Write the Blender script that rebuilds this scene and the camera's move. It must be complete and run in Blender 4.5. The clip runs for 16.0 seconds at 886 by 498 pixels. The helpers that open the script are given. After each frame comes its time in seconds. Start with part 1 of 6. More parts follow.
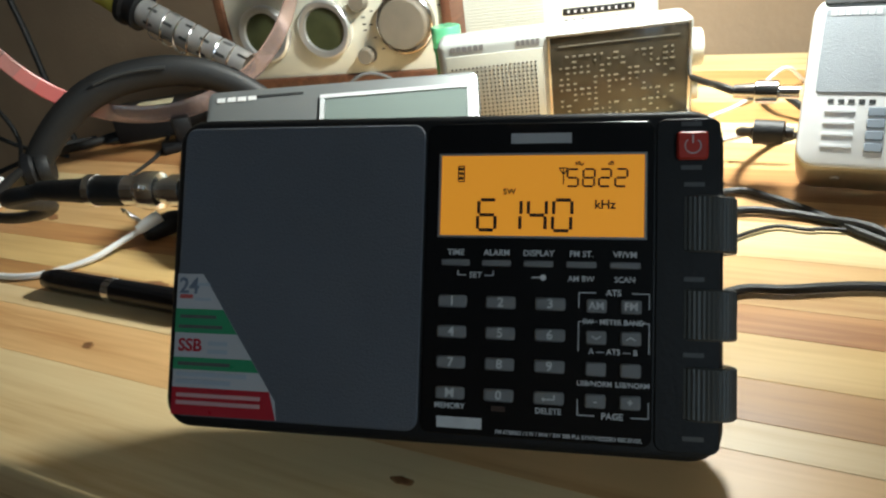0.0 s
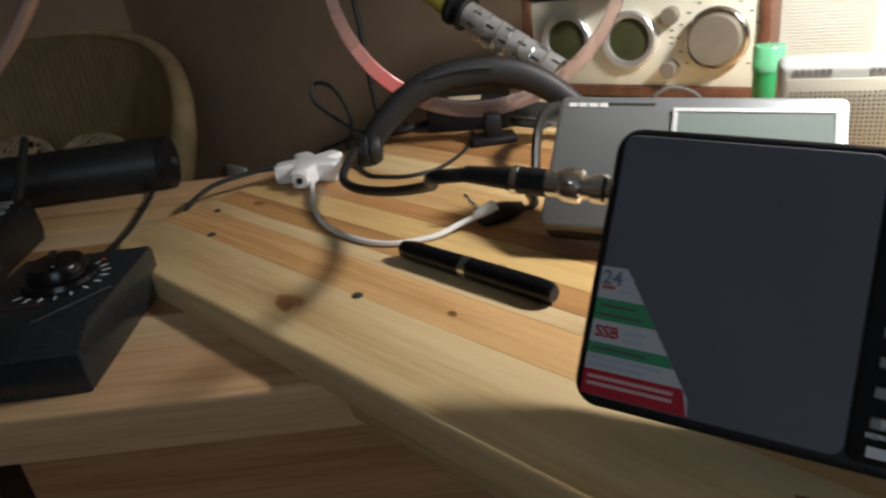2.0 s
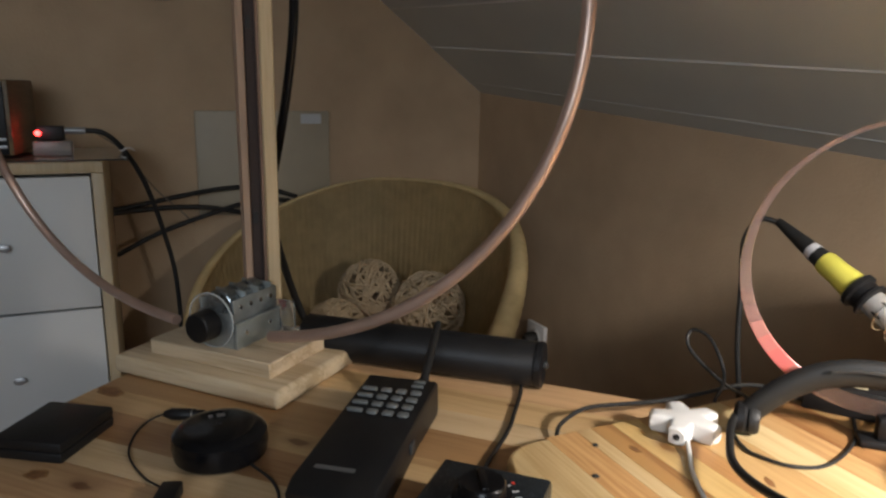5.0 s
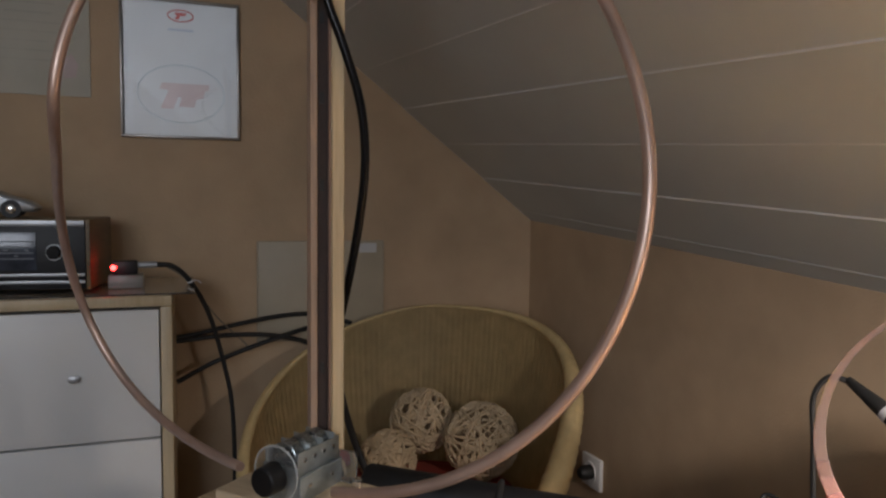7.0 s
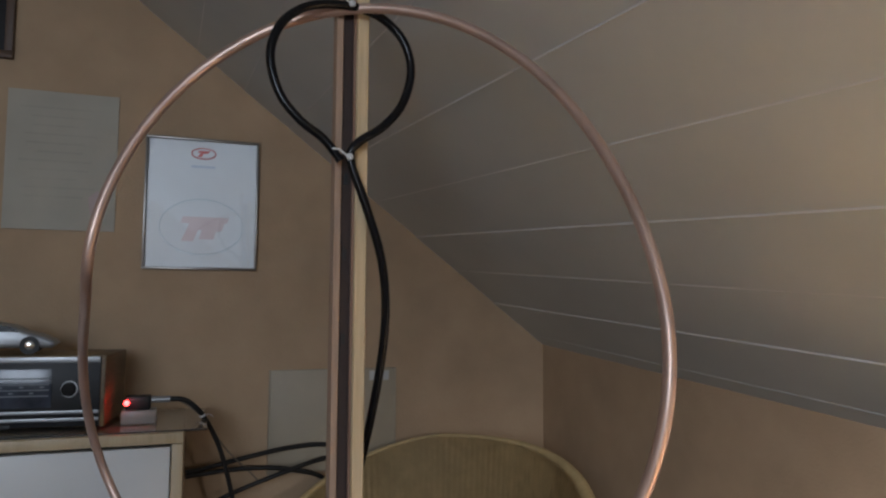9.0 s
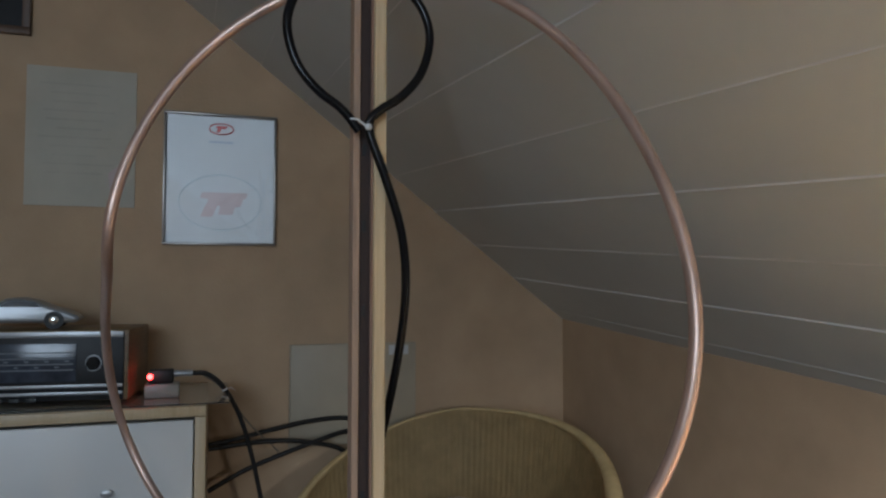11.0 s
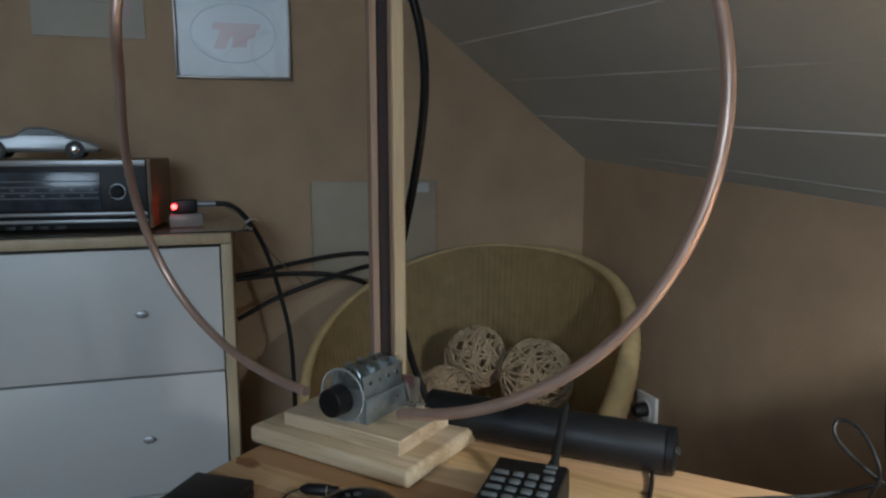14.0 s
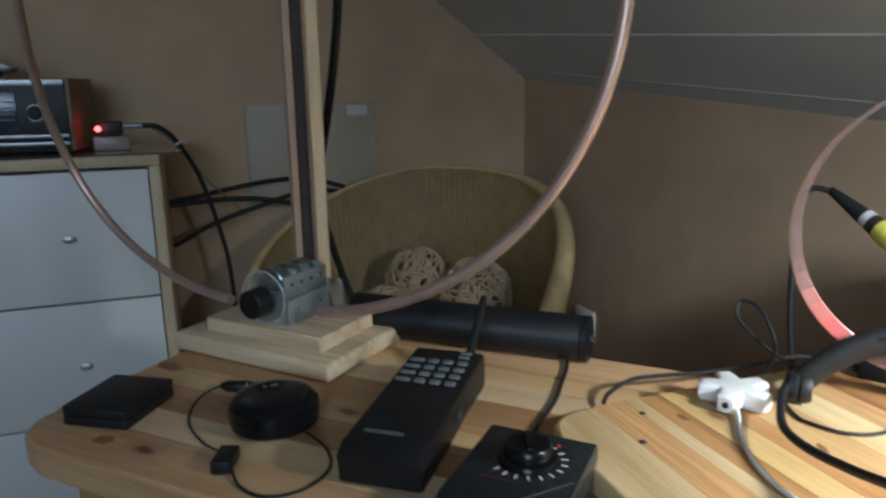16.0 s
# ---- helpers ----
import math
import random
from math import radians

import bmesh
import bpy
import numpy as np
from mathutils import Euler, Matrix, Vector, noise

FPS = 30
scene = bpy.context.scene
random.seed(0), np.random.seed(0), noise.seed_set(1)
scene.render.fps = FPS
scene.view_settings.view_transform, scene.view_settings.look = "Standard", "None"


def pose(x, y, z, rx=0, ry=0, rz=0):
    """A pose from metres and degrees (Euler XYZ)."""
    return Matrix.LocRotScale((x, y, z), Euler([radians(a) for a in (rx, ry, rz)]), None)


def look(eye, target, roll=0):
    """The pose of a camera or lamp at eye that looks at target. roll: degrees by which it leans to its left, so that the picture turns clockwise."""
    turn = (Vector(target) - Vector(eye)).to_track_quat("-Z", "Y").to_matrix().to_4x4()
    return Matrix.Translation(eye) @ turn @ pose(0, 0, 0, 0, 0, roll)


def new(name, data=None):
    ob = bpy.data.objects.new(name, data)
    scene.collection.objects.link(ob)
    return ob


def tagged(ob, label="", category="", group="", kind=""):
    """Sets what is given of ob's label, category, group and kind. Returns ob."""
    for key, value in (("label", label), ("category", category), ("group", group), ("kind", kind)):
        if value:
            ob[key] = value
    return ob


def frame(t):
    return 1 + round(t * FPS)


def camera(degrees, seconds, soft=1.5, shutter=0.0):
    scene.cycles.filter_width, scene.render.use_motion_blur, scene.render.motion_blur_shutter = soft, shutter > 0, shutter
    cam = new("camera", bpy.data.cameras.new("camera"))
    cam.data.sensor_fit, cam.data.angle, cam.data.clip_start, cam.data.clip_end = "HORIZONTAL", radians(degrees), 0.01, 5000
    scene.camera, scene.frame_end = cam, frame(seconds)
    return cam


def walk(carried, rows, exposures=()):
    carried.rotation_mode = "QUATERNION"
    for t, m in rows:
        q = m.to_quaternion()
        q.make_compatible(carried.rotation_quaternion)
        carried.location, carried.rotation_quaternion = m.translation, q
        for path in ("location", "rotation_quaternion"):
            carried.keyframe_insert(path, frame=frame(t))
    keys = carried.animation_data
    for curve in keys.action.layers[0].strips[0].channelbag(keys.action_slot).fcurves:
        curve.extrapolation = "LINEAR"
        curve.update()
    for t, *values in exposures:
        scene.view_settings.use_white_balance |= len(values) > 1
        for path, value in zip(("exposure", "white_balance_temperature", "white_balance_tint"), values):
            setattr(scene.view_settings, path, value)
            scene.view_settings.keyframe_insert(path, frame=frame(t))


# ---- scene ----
cam = camera(64.5, 16.0, soft=2.3, shutter=0.4)
PATH = [
    (0, (-0.025, 0.071, 0.958), (1.531, 0.941, 0.051), -8.2),
    (0.5, (-0.033, 0.079, 0.959), (1.511, 0.971, 0.054), -8.0),
    (1, (-0.051, 0.099, 0.962), (1.409, 1.139, 0.074), -8.3),
    (1.5, (-0.067, 0.116, 0.966), (1.289, 1.308, 0.106), -8.2),
    (2, (-0.087, 0.132, 0.975), (1.175, 1.443, 0.144), -7.2),
    (2.5, (-0.105, 0.147, 0.987), (1.074, 1.555, 0.196), -5.5),
    (3, (-0.132, 0.164, 1.01), (0.96, 1.679, 0.294), -3.4),
    (3.5, (-0.156, 0.174, 1.03), (0.851, 1.79, 0.419), -1.4),
    (4, (-0.18, 0.184, 1.049), (0.738, 1.876, 0.508), 0.4),
    (4.5, (-0.189, 0.188, 1.07), (0.652, 1.934, 0.575), 0.9),
    (7, (-0.218, 0.184, 1.148), (0.46, 2.062, 1.004), 0.7),
    (7.5, (-0.228, 0.186, 1.154), (0.439, 2.071, 1.098), 0.5),
    (8, (-0.229, 0.188, 1.177), (0.431, 2.075, 1.197), 0.7),
    (8.5, (-0.233, 0.178, 1.192), (0.427, 2.064, 1.283), 0.2),
    (9, (-0.238, 0.174, 1.206), (0.418, 2.056, 1.362), 0.3),
    (11.5, (-0.238, 0.188, 1.194), (0.359, 2.097, 1.232), -0.1),
    (12, (-0.242, 0.19, 1.161), (0.343, 2.102, 1.129), -0.3),
    (12.5, (-0.242, 0.188, 1.152), (0.325, 2.103, 1.047), -0.3),
    (13, (-0.239, 0.193, 1.138), (0.316, 2.108, 0.969), -0.4),
    (13.5, (-0.234, 0.195, 1.13), (0.313, 2.105, 0.9), -0.5),
    (14, (-0.234, 0.195, 1.119), (0.315, 2.096, 0.832), -0.1),
    (14.5, (-0.234, 0.196, 1.112), (0.32, 2.087, 0.771), -0.0),
    (15, (-0.232, 0.196, 1.107), (0.327, 2.078, 0.727), 0.1),
    (15.5, (-0.223, 0.189, 1.095), (0.347, 2.062, 0.687), -0.3),
    (16, (-0.195, 0.173, 1.072), (0.459, 2.008, 0.616), -0.8),
]
EXPOSURES = [(0.0, -0.9, 5950, 2), (1.2, -1.0, 6050, 7), (2.0, -1.05, 6150, 13), (3.5, -0.85, 6250, 15), (4.5, 0.05, 6450, 14), (7.0, 0.25, 6750, 20), (9.2, 0.45, 6150, 16), (11.5, 0.35, 5850, 10), (14.0, 0.25, 5720, 7), (15.5, 0.2, 5600, 5), (16.0, 0.15, 5400, 6)]
walk(cam, [(t, look(eye, target, roll)) for t, eye, target, roll in PATH], EXPOSURES)

# ---- world and lights ----
world = bpy.data.worlds.new("world")
scene.world = world
world.use_nodes = True
wn = world.node_tree.nodes
sky = wn.new("ShaderNodeTexSky")
sky.sky_type, sky.sun_disc = "NISHITA", False
sky.sun_elevation, sky.sun_rotation = radians(22), radians(250)
world.node_tree.links.new(sky.outputs[0], wn["Background"].inputs[0])
wn["Background"].inputs[1].default_value = 0.06


def area(name, energy, colour, eye, target, sx, sy):
    d = bpy.data.lights.new(name, "AREA")
    d.shape, d.size, d.size_y, d.energy, d.color = "RECTANGLE", sx, sy, energy, colour
    ob = new(name, d)
    ob.matrix_world = look(eye, target)
    return ob


def spot(name, energy, colour, eye, target, size, blend, radius):
    d = bpy.data.lights.new(name, "SPOT")
    d.energy, d.color, d.spot_size, d.spot_blend, d.shadow_soft_size = energy, colour, radians(size), blend, radius
    ob = new(name, d)
    ob.matrix_world = look(eye, target)
    return ob


# daylight of the window in the wall opposite the gable, the bulb of the desk lamp over the radios, and the tuner's small red lamp
area("window_light", 21, (0.77, 0.90, 1.0), (-1.20, -1.63, 1.62), (-0.30, 1.4, 0.85), 1.05, 1.0)
spot("lamp_light", 46, (1.0, 0.95, 0.86), (0.47, 0.10, 1.15), (0.510, 0.28, 0.80), 138, 1.0, 0.04)
red = bpy.data.lights.new("red_lamp_light", "POINT")
red.energy, red.color, red.shadow_soft_size = 0.02, (1.0, 0.03, 0.03), 0.003
new("red_lamp_light", red).matrix_world = pose(-0.374, 1.827, 0.994)

# ---- materials ----
MATS = {}


def nodes_of(name):
    m = bpy.data.materials.new(name)
    m.use_nodes = True
    return m, m.node_tree.nodes, m.node_tree.links, m.node_tree.nodes["Principled BSDF"]


def surface(name, colour, rough=0.5, metal=0.0, vary=0.15, coarse=9.0, fine=260.0, bump=0.12, spec=0.5, tint=None, random_tint=0.0):
    """A plain material with blotches at one scale and grain at another."""
    if name in MATS:
        return MATS[name]
    m, n, l, p = nodes_of(name)
    tc = n.new("ShaderNodeTexCoord")
    big = n.new("ShaderNodeTexNoise")
    big.inputs["Scale"].default_value, big.inputs["Detail"].default_value = coarse, 5
    small = n.new("ShaderNodeTexNoise")
    small.inputs["Scale"].default_value, small.inputs["Detail"].default_value = fine, 3
    for a in (big, small):
        l.new(tc.outputs["Object"], a.inputs["Vector"])
    ramp = n.new("ShaderNodeValToRGB")
    e = ramp.color_ramp.elements
    e[0].position, e[1].position = 0.3, 0.72
    other = tint or tuple(c * (1 - vary) for c in colour)
    e[0].color, e[1].color = (*other, 1), (*[min(1, c * (1 + vary * 0.6)) for c in colour], 1)
    l.new(big.outputs["Fac"], ramp.inputs["Fac"])
    out = ramp.outputs["Color"]
    if random_tint:
        info = n.new("ShaderNodeObjectInfo")
        hsv = n.new("ShaderNodeHueSaturation")
        mr = n.new("ShaderNodeMapRange")
        mr.inputs["To Min"].default_value, mr.inputs["To Max"].default_value = 1 - random_tint, 1 + random_tint
        l.new(info.outputs["Random"], mr.inputs["Value"])
        l.new(mr.outputs[0], hsv.inputs["Value"])
        l.new(out, hsv.inputs["Color"])
        out = hsv.outputs["Color"]
    l.new(out, p.inputs["Base Color"])
    rr = n.new("ShaderNodeMapRange")
    rr.inputs["To Min"].default_value, rr.inputs["To Max"].default_value = max(0.02, rough * 0.8), min(1, rough * 1.2)
    l.new(small.outputs["Fac"], rr.inputs["Value"])
    l.new(rr.outputs[0], p.inputs["Roughness"])
    p.inputs["Metallic"].default_value = metal
    p.inputs["Specular IOR Level"].default_value = spec
    if bump:
        b = n.new("ShaderNodeBump")
        b.inputs["Strength"].default_value, b.inputs["Distance"].default_value = bump, 0.001
        l.new(small.outputs["Fac"], b.inputs["Height"])
        l.new(b.outputs[0], p.inputs["Normal"])
    MATS[name] = m
    return m


def wood(name, light, dark, axis="Y", rough=0.38, grain=1.0, knots=True, piece=0.16):
    """Sawn wood with grain along one axis, rings, a few knots, and a tint for each piece."""
    if name in MATS:
        return MATS[name]
    m, n, l, p = nodes_of(name)
    tc, info = n.new("ShaderNodeTexCoord"), n.new("ShaderNodeObjectInfo")
    shift = n.new("ShaderNodeVectorMath")
    shift.operation = "MULTIPLY_ADD"
    l.new(info.outputs["Random"], shift.inputs[0])
    shift.inputs[1].default_value = (13.0, 7.0, 3.0)
    l.new(tc.outputs["Object"], shift.inputs[2])
    mp = n.new("ShaderNodeMapping")
    k = {"X": 0, "Y": 1, "Z": 2}[axis]
    s = [34 * grain] * 3
    s[k] = 1.6 * grain
    mp.inputs["Scale"].default_value = s
    l.new(shift.outputs[0], mp.inputs["Vector"])
    rings = n.new("ShaderNodeTexNoise")
    rings.inputs["Scale"].default_value, rings.inputs["Detail"].default_value, rings.inputs["Distortion"].default_value = 1.0, 4, 0.6
    l.new(mp.outputs[0], rings.inputs["Vector"])
    fib = n.new("ShaderNodeTexNoise")
    fib.inputs["Scale"].default_value, fib.inputs["Detail"].default_value = 9.0, 4
    l.new(mp.outputs[0], fib.inputs["Vector"])
    ramp = n.new("ShaderNodeValToRGB")
    e = ramp.color_ramp.elements
    e[0].position, e[1].position = 0.32, 0.66
    e[0].color, e[1].color = (*dark, 1), (*light, 1)
    e.new(0.5).color = (*[0.35 * a + 0.65 * b for a, b in zip(dark, light)], 1)
    mixf = n.new("ShaderNodeMath")
    mixf.operation = "MULTIPLY_ADD"
    l.new(fib.outputs["Fac"], mixf.inputs[0])
    mixf.inputs[1].default_value = 0.55
    l.new(rings.outputs["Fac"], mixf.inputs[2])
    sub = n.new("ShaderNodeMath")
    sub.operation = "SUBTRACT"
    l.new(mixf.outputs[0], sub.inputs[0])
    sub.inputs[1].default_value = 0.275
    l.new(sub.outputs[0], ramp.inputs["Fac"])
    out = ramp.outputs["Color"]
    if knots:
        vm = n.new("ShaderNodeMapping")
        vs = [11.0] * 3
        vs[k] = 5.5
        vm.inputs["Scale"].default_value = vs
        warp = n.new("ShaderNodeTexNoise")
        warp.inputs["Scale"].default_value = 60.0
        l.new(shift.outputs[0], warp.inputs["Vector"])
        wm = n.new("ShaderNodeVectorMath")
        wm.operation = "MULTIPLY_ADD"
        l.new(warp.outputs["Color"], wm.inputs[0])
        wm.inputs[1].default_value = (0.008, 0.008, 0.008)
        l.new(shift.outputs[0], wm.inputs[2])
        l.new(wm.outputs[0], vm.inputs["Vector"])
        vo = n.new("ShaderNodeTexVoronoi")
        vo.voronoi_dimensions = "2D"
        vo.inputs["Scale"].default_value = 0.62
        l.new(vm.outputs[0], vo.inputs["Vector"])
        kr = n.new("ShaderNodeValToRGB")
        ke = kr.color_ramp.elements
        ke[0].position, ke[1].position = 0.028, 0.16
        ke[0].color, ke[1].color = (1, 1, 1, 1), (0, 0, 0, 1)
        ke.new(0.045).color = (0.45, 0.45, 0.45, 1)
        ke.new(0.085).color = (0.16, 0.16, 0.16, 1)
        l.new(vo.outputs["Distance"], kr.inputs["Fac"])
        mx = n.new("ShaderNodeMixRGB")
        mx.inputs["Color2"].default_value = (dark[0] * 0.42, dark[1] * 0.33, dark[2] * 0.28, 1)
        l.new(kr.outputs["Color"], mx.inputs["Fac"])
        l.new(out, mx.inputs["Color1"])
        out = mx.outputs["Color"]
    hsv = n.new("ShaderNodeHueSaturation")
    mr = n.new("ShaderNodeMapRange")
    mr.inputs["To Min"].default_value, mr.inputs["To Max"].default_value = 1 - piece, 1 + piece
    l.new(info.outputs["Random"], mr.inputs["Value"])
    l.new(mr.outputs[0], hsv.inputs["Value"])
    hr, hm = n.new("ShaderNodeMath"), n.new("ShaderNodeMapRange")
    hr.operation = "FRACT"
    ht = n.new("ShaderNodeMath")
    ht.operation = "MULTIPLY"
    ht.inputs[1].default_value = 17.3
    l.new(info.outputs["Random"], ht.inputs[0])
    l.new(ht.outputs[0], hr.inputs[0])
    l.new(hr.outputs[0], hm.inputs["Value"])
    hm.inputs["To Min"].default_value, hm.inputs["To Max"].default_value = 0.5 - 0.07 * piece, 0.5 + 0.05 * piece
    l.new(hm.outputs[0], hsv.inputs["Hue"])
    l.new(out, hsv.inputs["Color"])
    l.new(hsv.outputs["Color"], p.inputs["Base Color"])
    p.inputs["Roughness"].default_value = rough
    b = n.new("ShaderNodeBump")
    b.inputs["Strength"].default_value, b.inputs["Distance"].default_value = 0.10, 0.001
    l.new(fib.outputs["Fac"], b.inputs["Height"])
    l.new(b.outputs[0], p.inputs["Normal"])
    MATS[name] = m
    return m


def glowing(name, colour, strength):
    if name in MATS:
        return MATS[name]
    m, n, l, p = nodes_of(name)
    p.inputs["Base Color"].default_value = (*[c * 0.5 for c in colour], 1)
    p.inputs["Emission Color"].default_value = (*colour, 1)
    p.inputs["Emission Strength"].default_value = strength
    p.inputs["Roughness"].default_value = 0.25
    MATS[name] = m
    return m


def clear(name, colour=(1, 1, 1), rough=0.05, weight=0.9):
    if name in MATS:
        return MATS[name]
    m, n, l, p = nodes_of(name)
    p.inputs["Base Color"].default_value = (*colour, 1)
    p.inputs["Roughness"].default_value = rough
    p.inputs["Transmission Weight"].default_value = weight
    p.inputs["IOR"].default_value = 1.45
    MATS[name] = m
    return m


pine = wood("pine_board", (0.65, 0.43, 0.185), (0.46, 0.255, 0.090), "Y", piece=0.12)
pine_pale = wood("pine_sapwood", (0.74, 0.575, 0.31), (0.58, 0.39, 0.17), "Y", piece=0.08)
pine_red = wood("pine_heartwood", (0.50, 0.265, 0.10), (0.32, 0.14, 0.05), "Y", piece=0.14)
pine_u = wood("pine_table", (0.62, 0.42, 0.215), (0.44, 0.265, 0.12), "X", piece=0.14)
pine_u_pale = wood("pine_table_sapwood", (0.70, 0.535, 0.32), (0.56, 0.39, 0.205), "X", piece=0.08)
pine_u_red = wood("pine_table_heartwood", (0.45, 0.255, 0.12), (0.32, 0.155, 0.065), "X", piece=0.14)
spruce = wood("pale_spruce", (0.66, 0.53, 0.36), (0.46, 0.335, 0.20), "Y", rough=0.6, knots=False, piece=0.06)
spruce_z = wood("pale_spruce_upright", (0.63, 0.49, 0.30), (0.47, 0.335, 0.18), "Z", rough=0.6, knots=False, piece=0.06)
brown_z = wood("brown_strip", (0.30, 0.185, 0.125), (0.19, 0.105, 0.07), "Z", rough=0.6, knots=False, piece=0.05)
walnut = wood("walnut_veneer", (0.17, 0.075, 0.04), (0.085, 0.036, 0.02), "Y", rough=0.4, knots=False, piece=0.05)
birch = wood("birch_edge", (0.58, 0.47, 0.30), (0.50, 0.39, 0.235), "Z", rough=0.45, knots=False, piece=0.03)
plaster = surface("tan_plaster", (0.49, 0.356, 0.232), 0.9, vary=0.12, coarse=7.0, fine=150, bump=0.7, spec=0.2)
panel = surface("grey_ceiling_panel", (0.59, 0.61, 0.59), 0.75, vary=0.07, coarse=2.2, fine=90, bump=0.25, spec=0.25)
floor_m = surface("brown_floor", (0.16, 0.09, 0.055), 0.6, vary=0.25, coarse=6, fine=80)
black = surface("black_plastic", (0.010, 0.010, 0.011), 0.45, vary=0.25, coarse=30, fine=600, bump=0.12, spec=0.32)
black_gloss = surface("black_gloss", (0.006, 0.006, 0.007), 0.20, vary=0.2, coarse=25, fine=300, bump=0.0, spec=0.26)
rubber = surface("black_rubber", (0.012, 0.012, 0.012), 0.55, vary=0.2, coarse=40, fine=500)
dark_grey = surface("dark_grey_plastic", (0.035, 0.036, 0.036), 0.5, vary=0.2, coarse=30, fine=500)
grille_m = surface("slate_grille", (0.105, 0.112, 0.132), 0.62, vary=0.12, coarse=18, fine=1400, bump=0.5)
key_m = surface("grey_key", (0.21, 0.21, 0.215), 0.45, vary=0.1, coarse=60, fine=500)
ink = surface("pale_print", (0.62, 0.62, 0.63), 0.6, vary=0.1, coarse=200, bump=0)
ink_dim = surface("dim_print", (0.10, 0.10, 0.10), 0.6, vary=0.1, coarse=200, bump=0)
silver = surface("silver_paint", (0.36, 0.37, 0.38), 0.36, 0.55, vary=0.08, coarse=15, fine=700, bump=0.06)
chrome = surface("chrome", (0.72, 0.71, 0.69), 0.16, 1.0, vary=0.06, coarse=30, fine=200, bump=0.05)
steel = surface("dull_steel", (0.56, 0.57, 0.58), 0.42, 0.75, vary=0.25, coarse=40, fine=400)
copper = surface("copper_pipe", (0.62, 0.45, 0.375), 0.38, 0.65, vary=0.2, coarse=14, fine=300, bump=0.05)
white = surface("white_plastic", (0.78, 0.78, 0.77), 0.35, vary=0.05, coarse=40, fine=400, bump=0.05)
cream = surface("cream_plastic", (0.70, 0.67, 0.54), 0.45, vary=0.06, coarse=14, fine=300)
pale = surface("pale_plastic", (0.68, 0.69, 0.62), 0.42, vary=0.06, coarse=14, fine=400)
drawer_m = surface("white_melamine", (0.72, 0.73, 0.72), 0.4, vary=0.05, coarse=4, fine=200, bump=0.04)
lcd_m = glowing("amber_lcd", (1.0, 0.38, 0.03), 0.90)
lcd_ink = surface("lcd_segment", (0.03, 0.012, 0.004), 0.5, vary=0.1, bump=0)
red_key = surface("red_key", (0.52, 0.035, 0.02), 0.4, vary=0.1, bump=0.05)
label_w = surface("label_white", (0.50, 0.50, 0.52), 0.3, vary=0.05, bump=0)
label_g = surface("label_green", (0.05, 0.28, 0.13), 0.3, vary=0.08, bump=0)
label_r = surface("label_red", (0.42, 0.02, 0.035), 0.3, vary=0.08, bump=0)
yellow = surface("yellow_grip", (0.60, 0.56, 0.09), 0.5, vary=0.1, coarse=40)
green_m = surface("green_plastic", (0.03, 0.30, 0.11), 0.35, vary=0.15, coarse=50)
wicker = surface("straw_wicker", (0.54, 0.405, 0.20), 0.6, vary=0.16, coarse=26, fine=300, bump=0.5)
rattan = surface("pale_rattan", (0.55, 0.43, 0.28), 0.6, vary=0.2, coarse=60, fine=240)
red_cloth = surface("red_cloth", (0.30, 0.035, 0.02), 0.9, vary=0.25, coarse=30, fine=400, bump=0.5)
paper = surface("white_paper", (0.56, 0.575, 0.575), 0.7, vary=0.04, coarse=8, fine=200, bump=0.1)
old_paper = surface("grey_paper", (0.47, 0.45, 0.38), 0.8, vary=0.08, coarse=9, fine=200, bump=0.1)
glass = clear("clear_plastic", (0.95, 0.97, 0.97), 0.06, 0.95)
hose_m = clear("pink_hose", (0.88, 0.68, 0.63), 0.20, 0.84)
print_r = surface("print_red", (0.50, 0.10, 0.09), 0.6, vary=0.1, bump=0)
print_b = surface("print_blue_grey", (0.40, 0.45, 0.52), 0.6, vary=0.1, bump=0)
lens_g = surface("olive_dial_glass", (0.06, 0.066, 0.030), 0.12, vary=0.2, coarse=40, bump=0)
taupe = surface("taupe_knob", (0.20, 0.172, 0.132), 0.4, vary=0.1, coarse=60)
led_m = glowing("red_led", (1.0, 0.03, 0.025), 14.0)
dial_m = surface("dark_dial", (0.05, 0.042, 0.028), 0.18, vary=0.3, coarse=60, bump=0)


# ---- mesh helpers ----
def box(sx, sy, sz, c=(0, 0, 0), bev=0.0, seg=2, upright=False):
    bm = bmesh.new()
    bmesh.ops.create_cube(bm, size=1)
    bmesh.ops.transform(bm, matrix=Matrix.Translation(c) @ Matrix.Diagonal((sx, sy, sz, 1)), verts=bm.verts)
    if bev:
        edges = [e for e in bm.edges if not upright or abs(e.verts[0].co.z - e.verts[1].co.z) > 1e-6]
        bmesh.ops.bevel(bm, geom=edges, offset=bev, segments=seg, affect="EDGES", profile=0.5)
    return bm


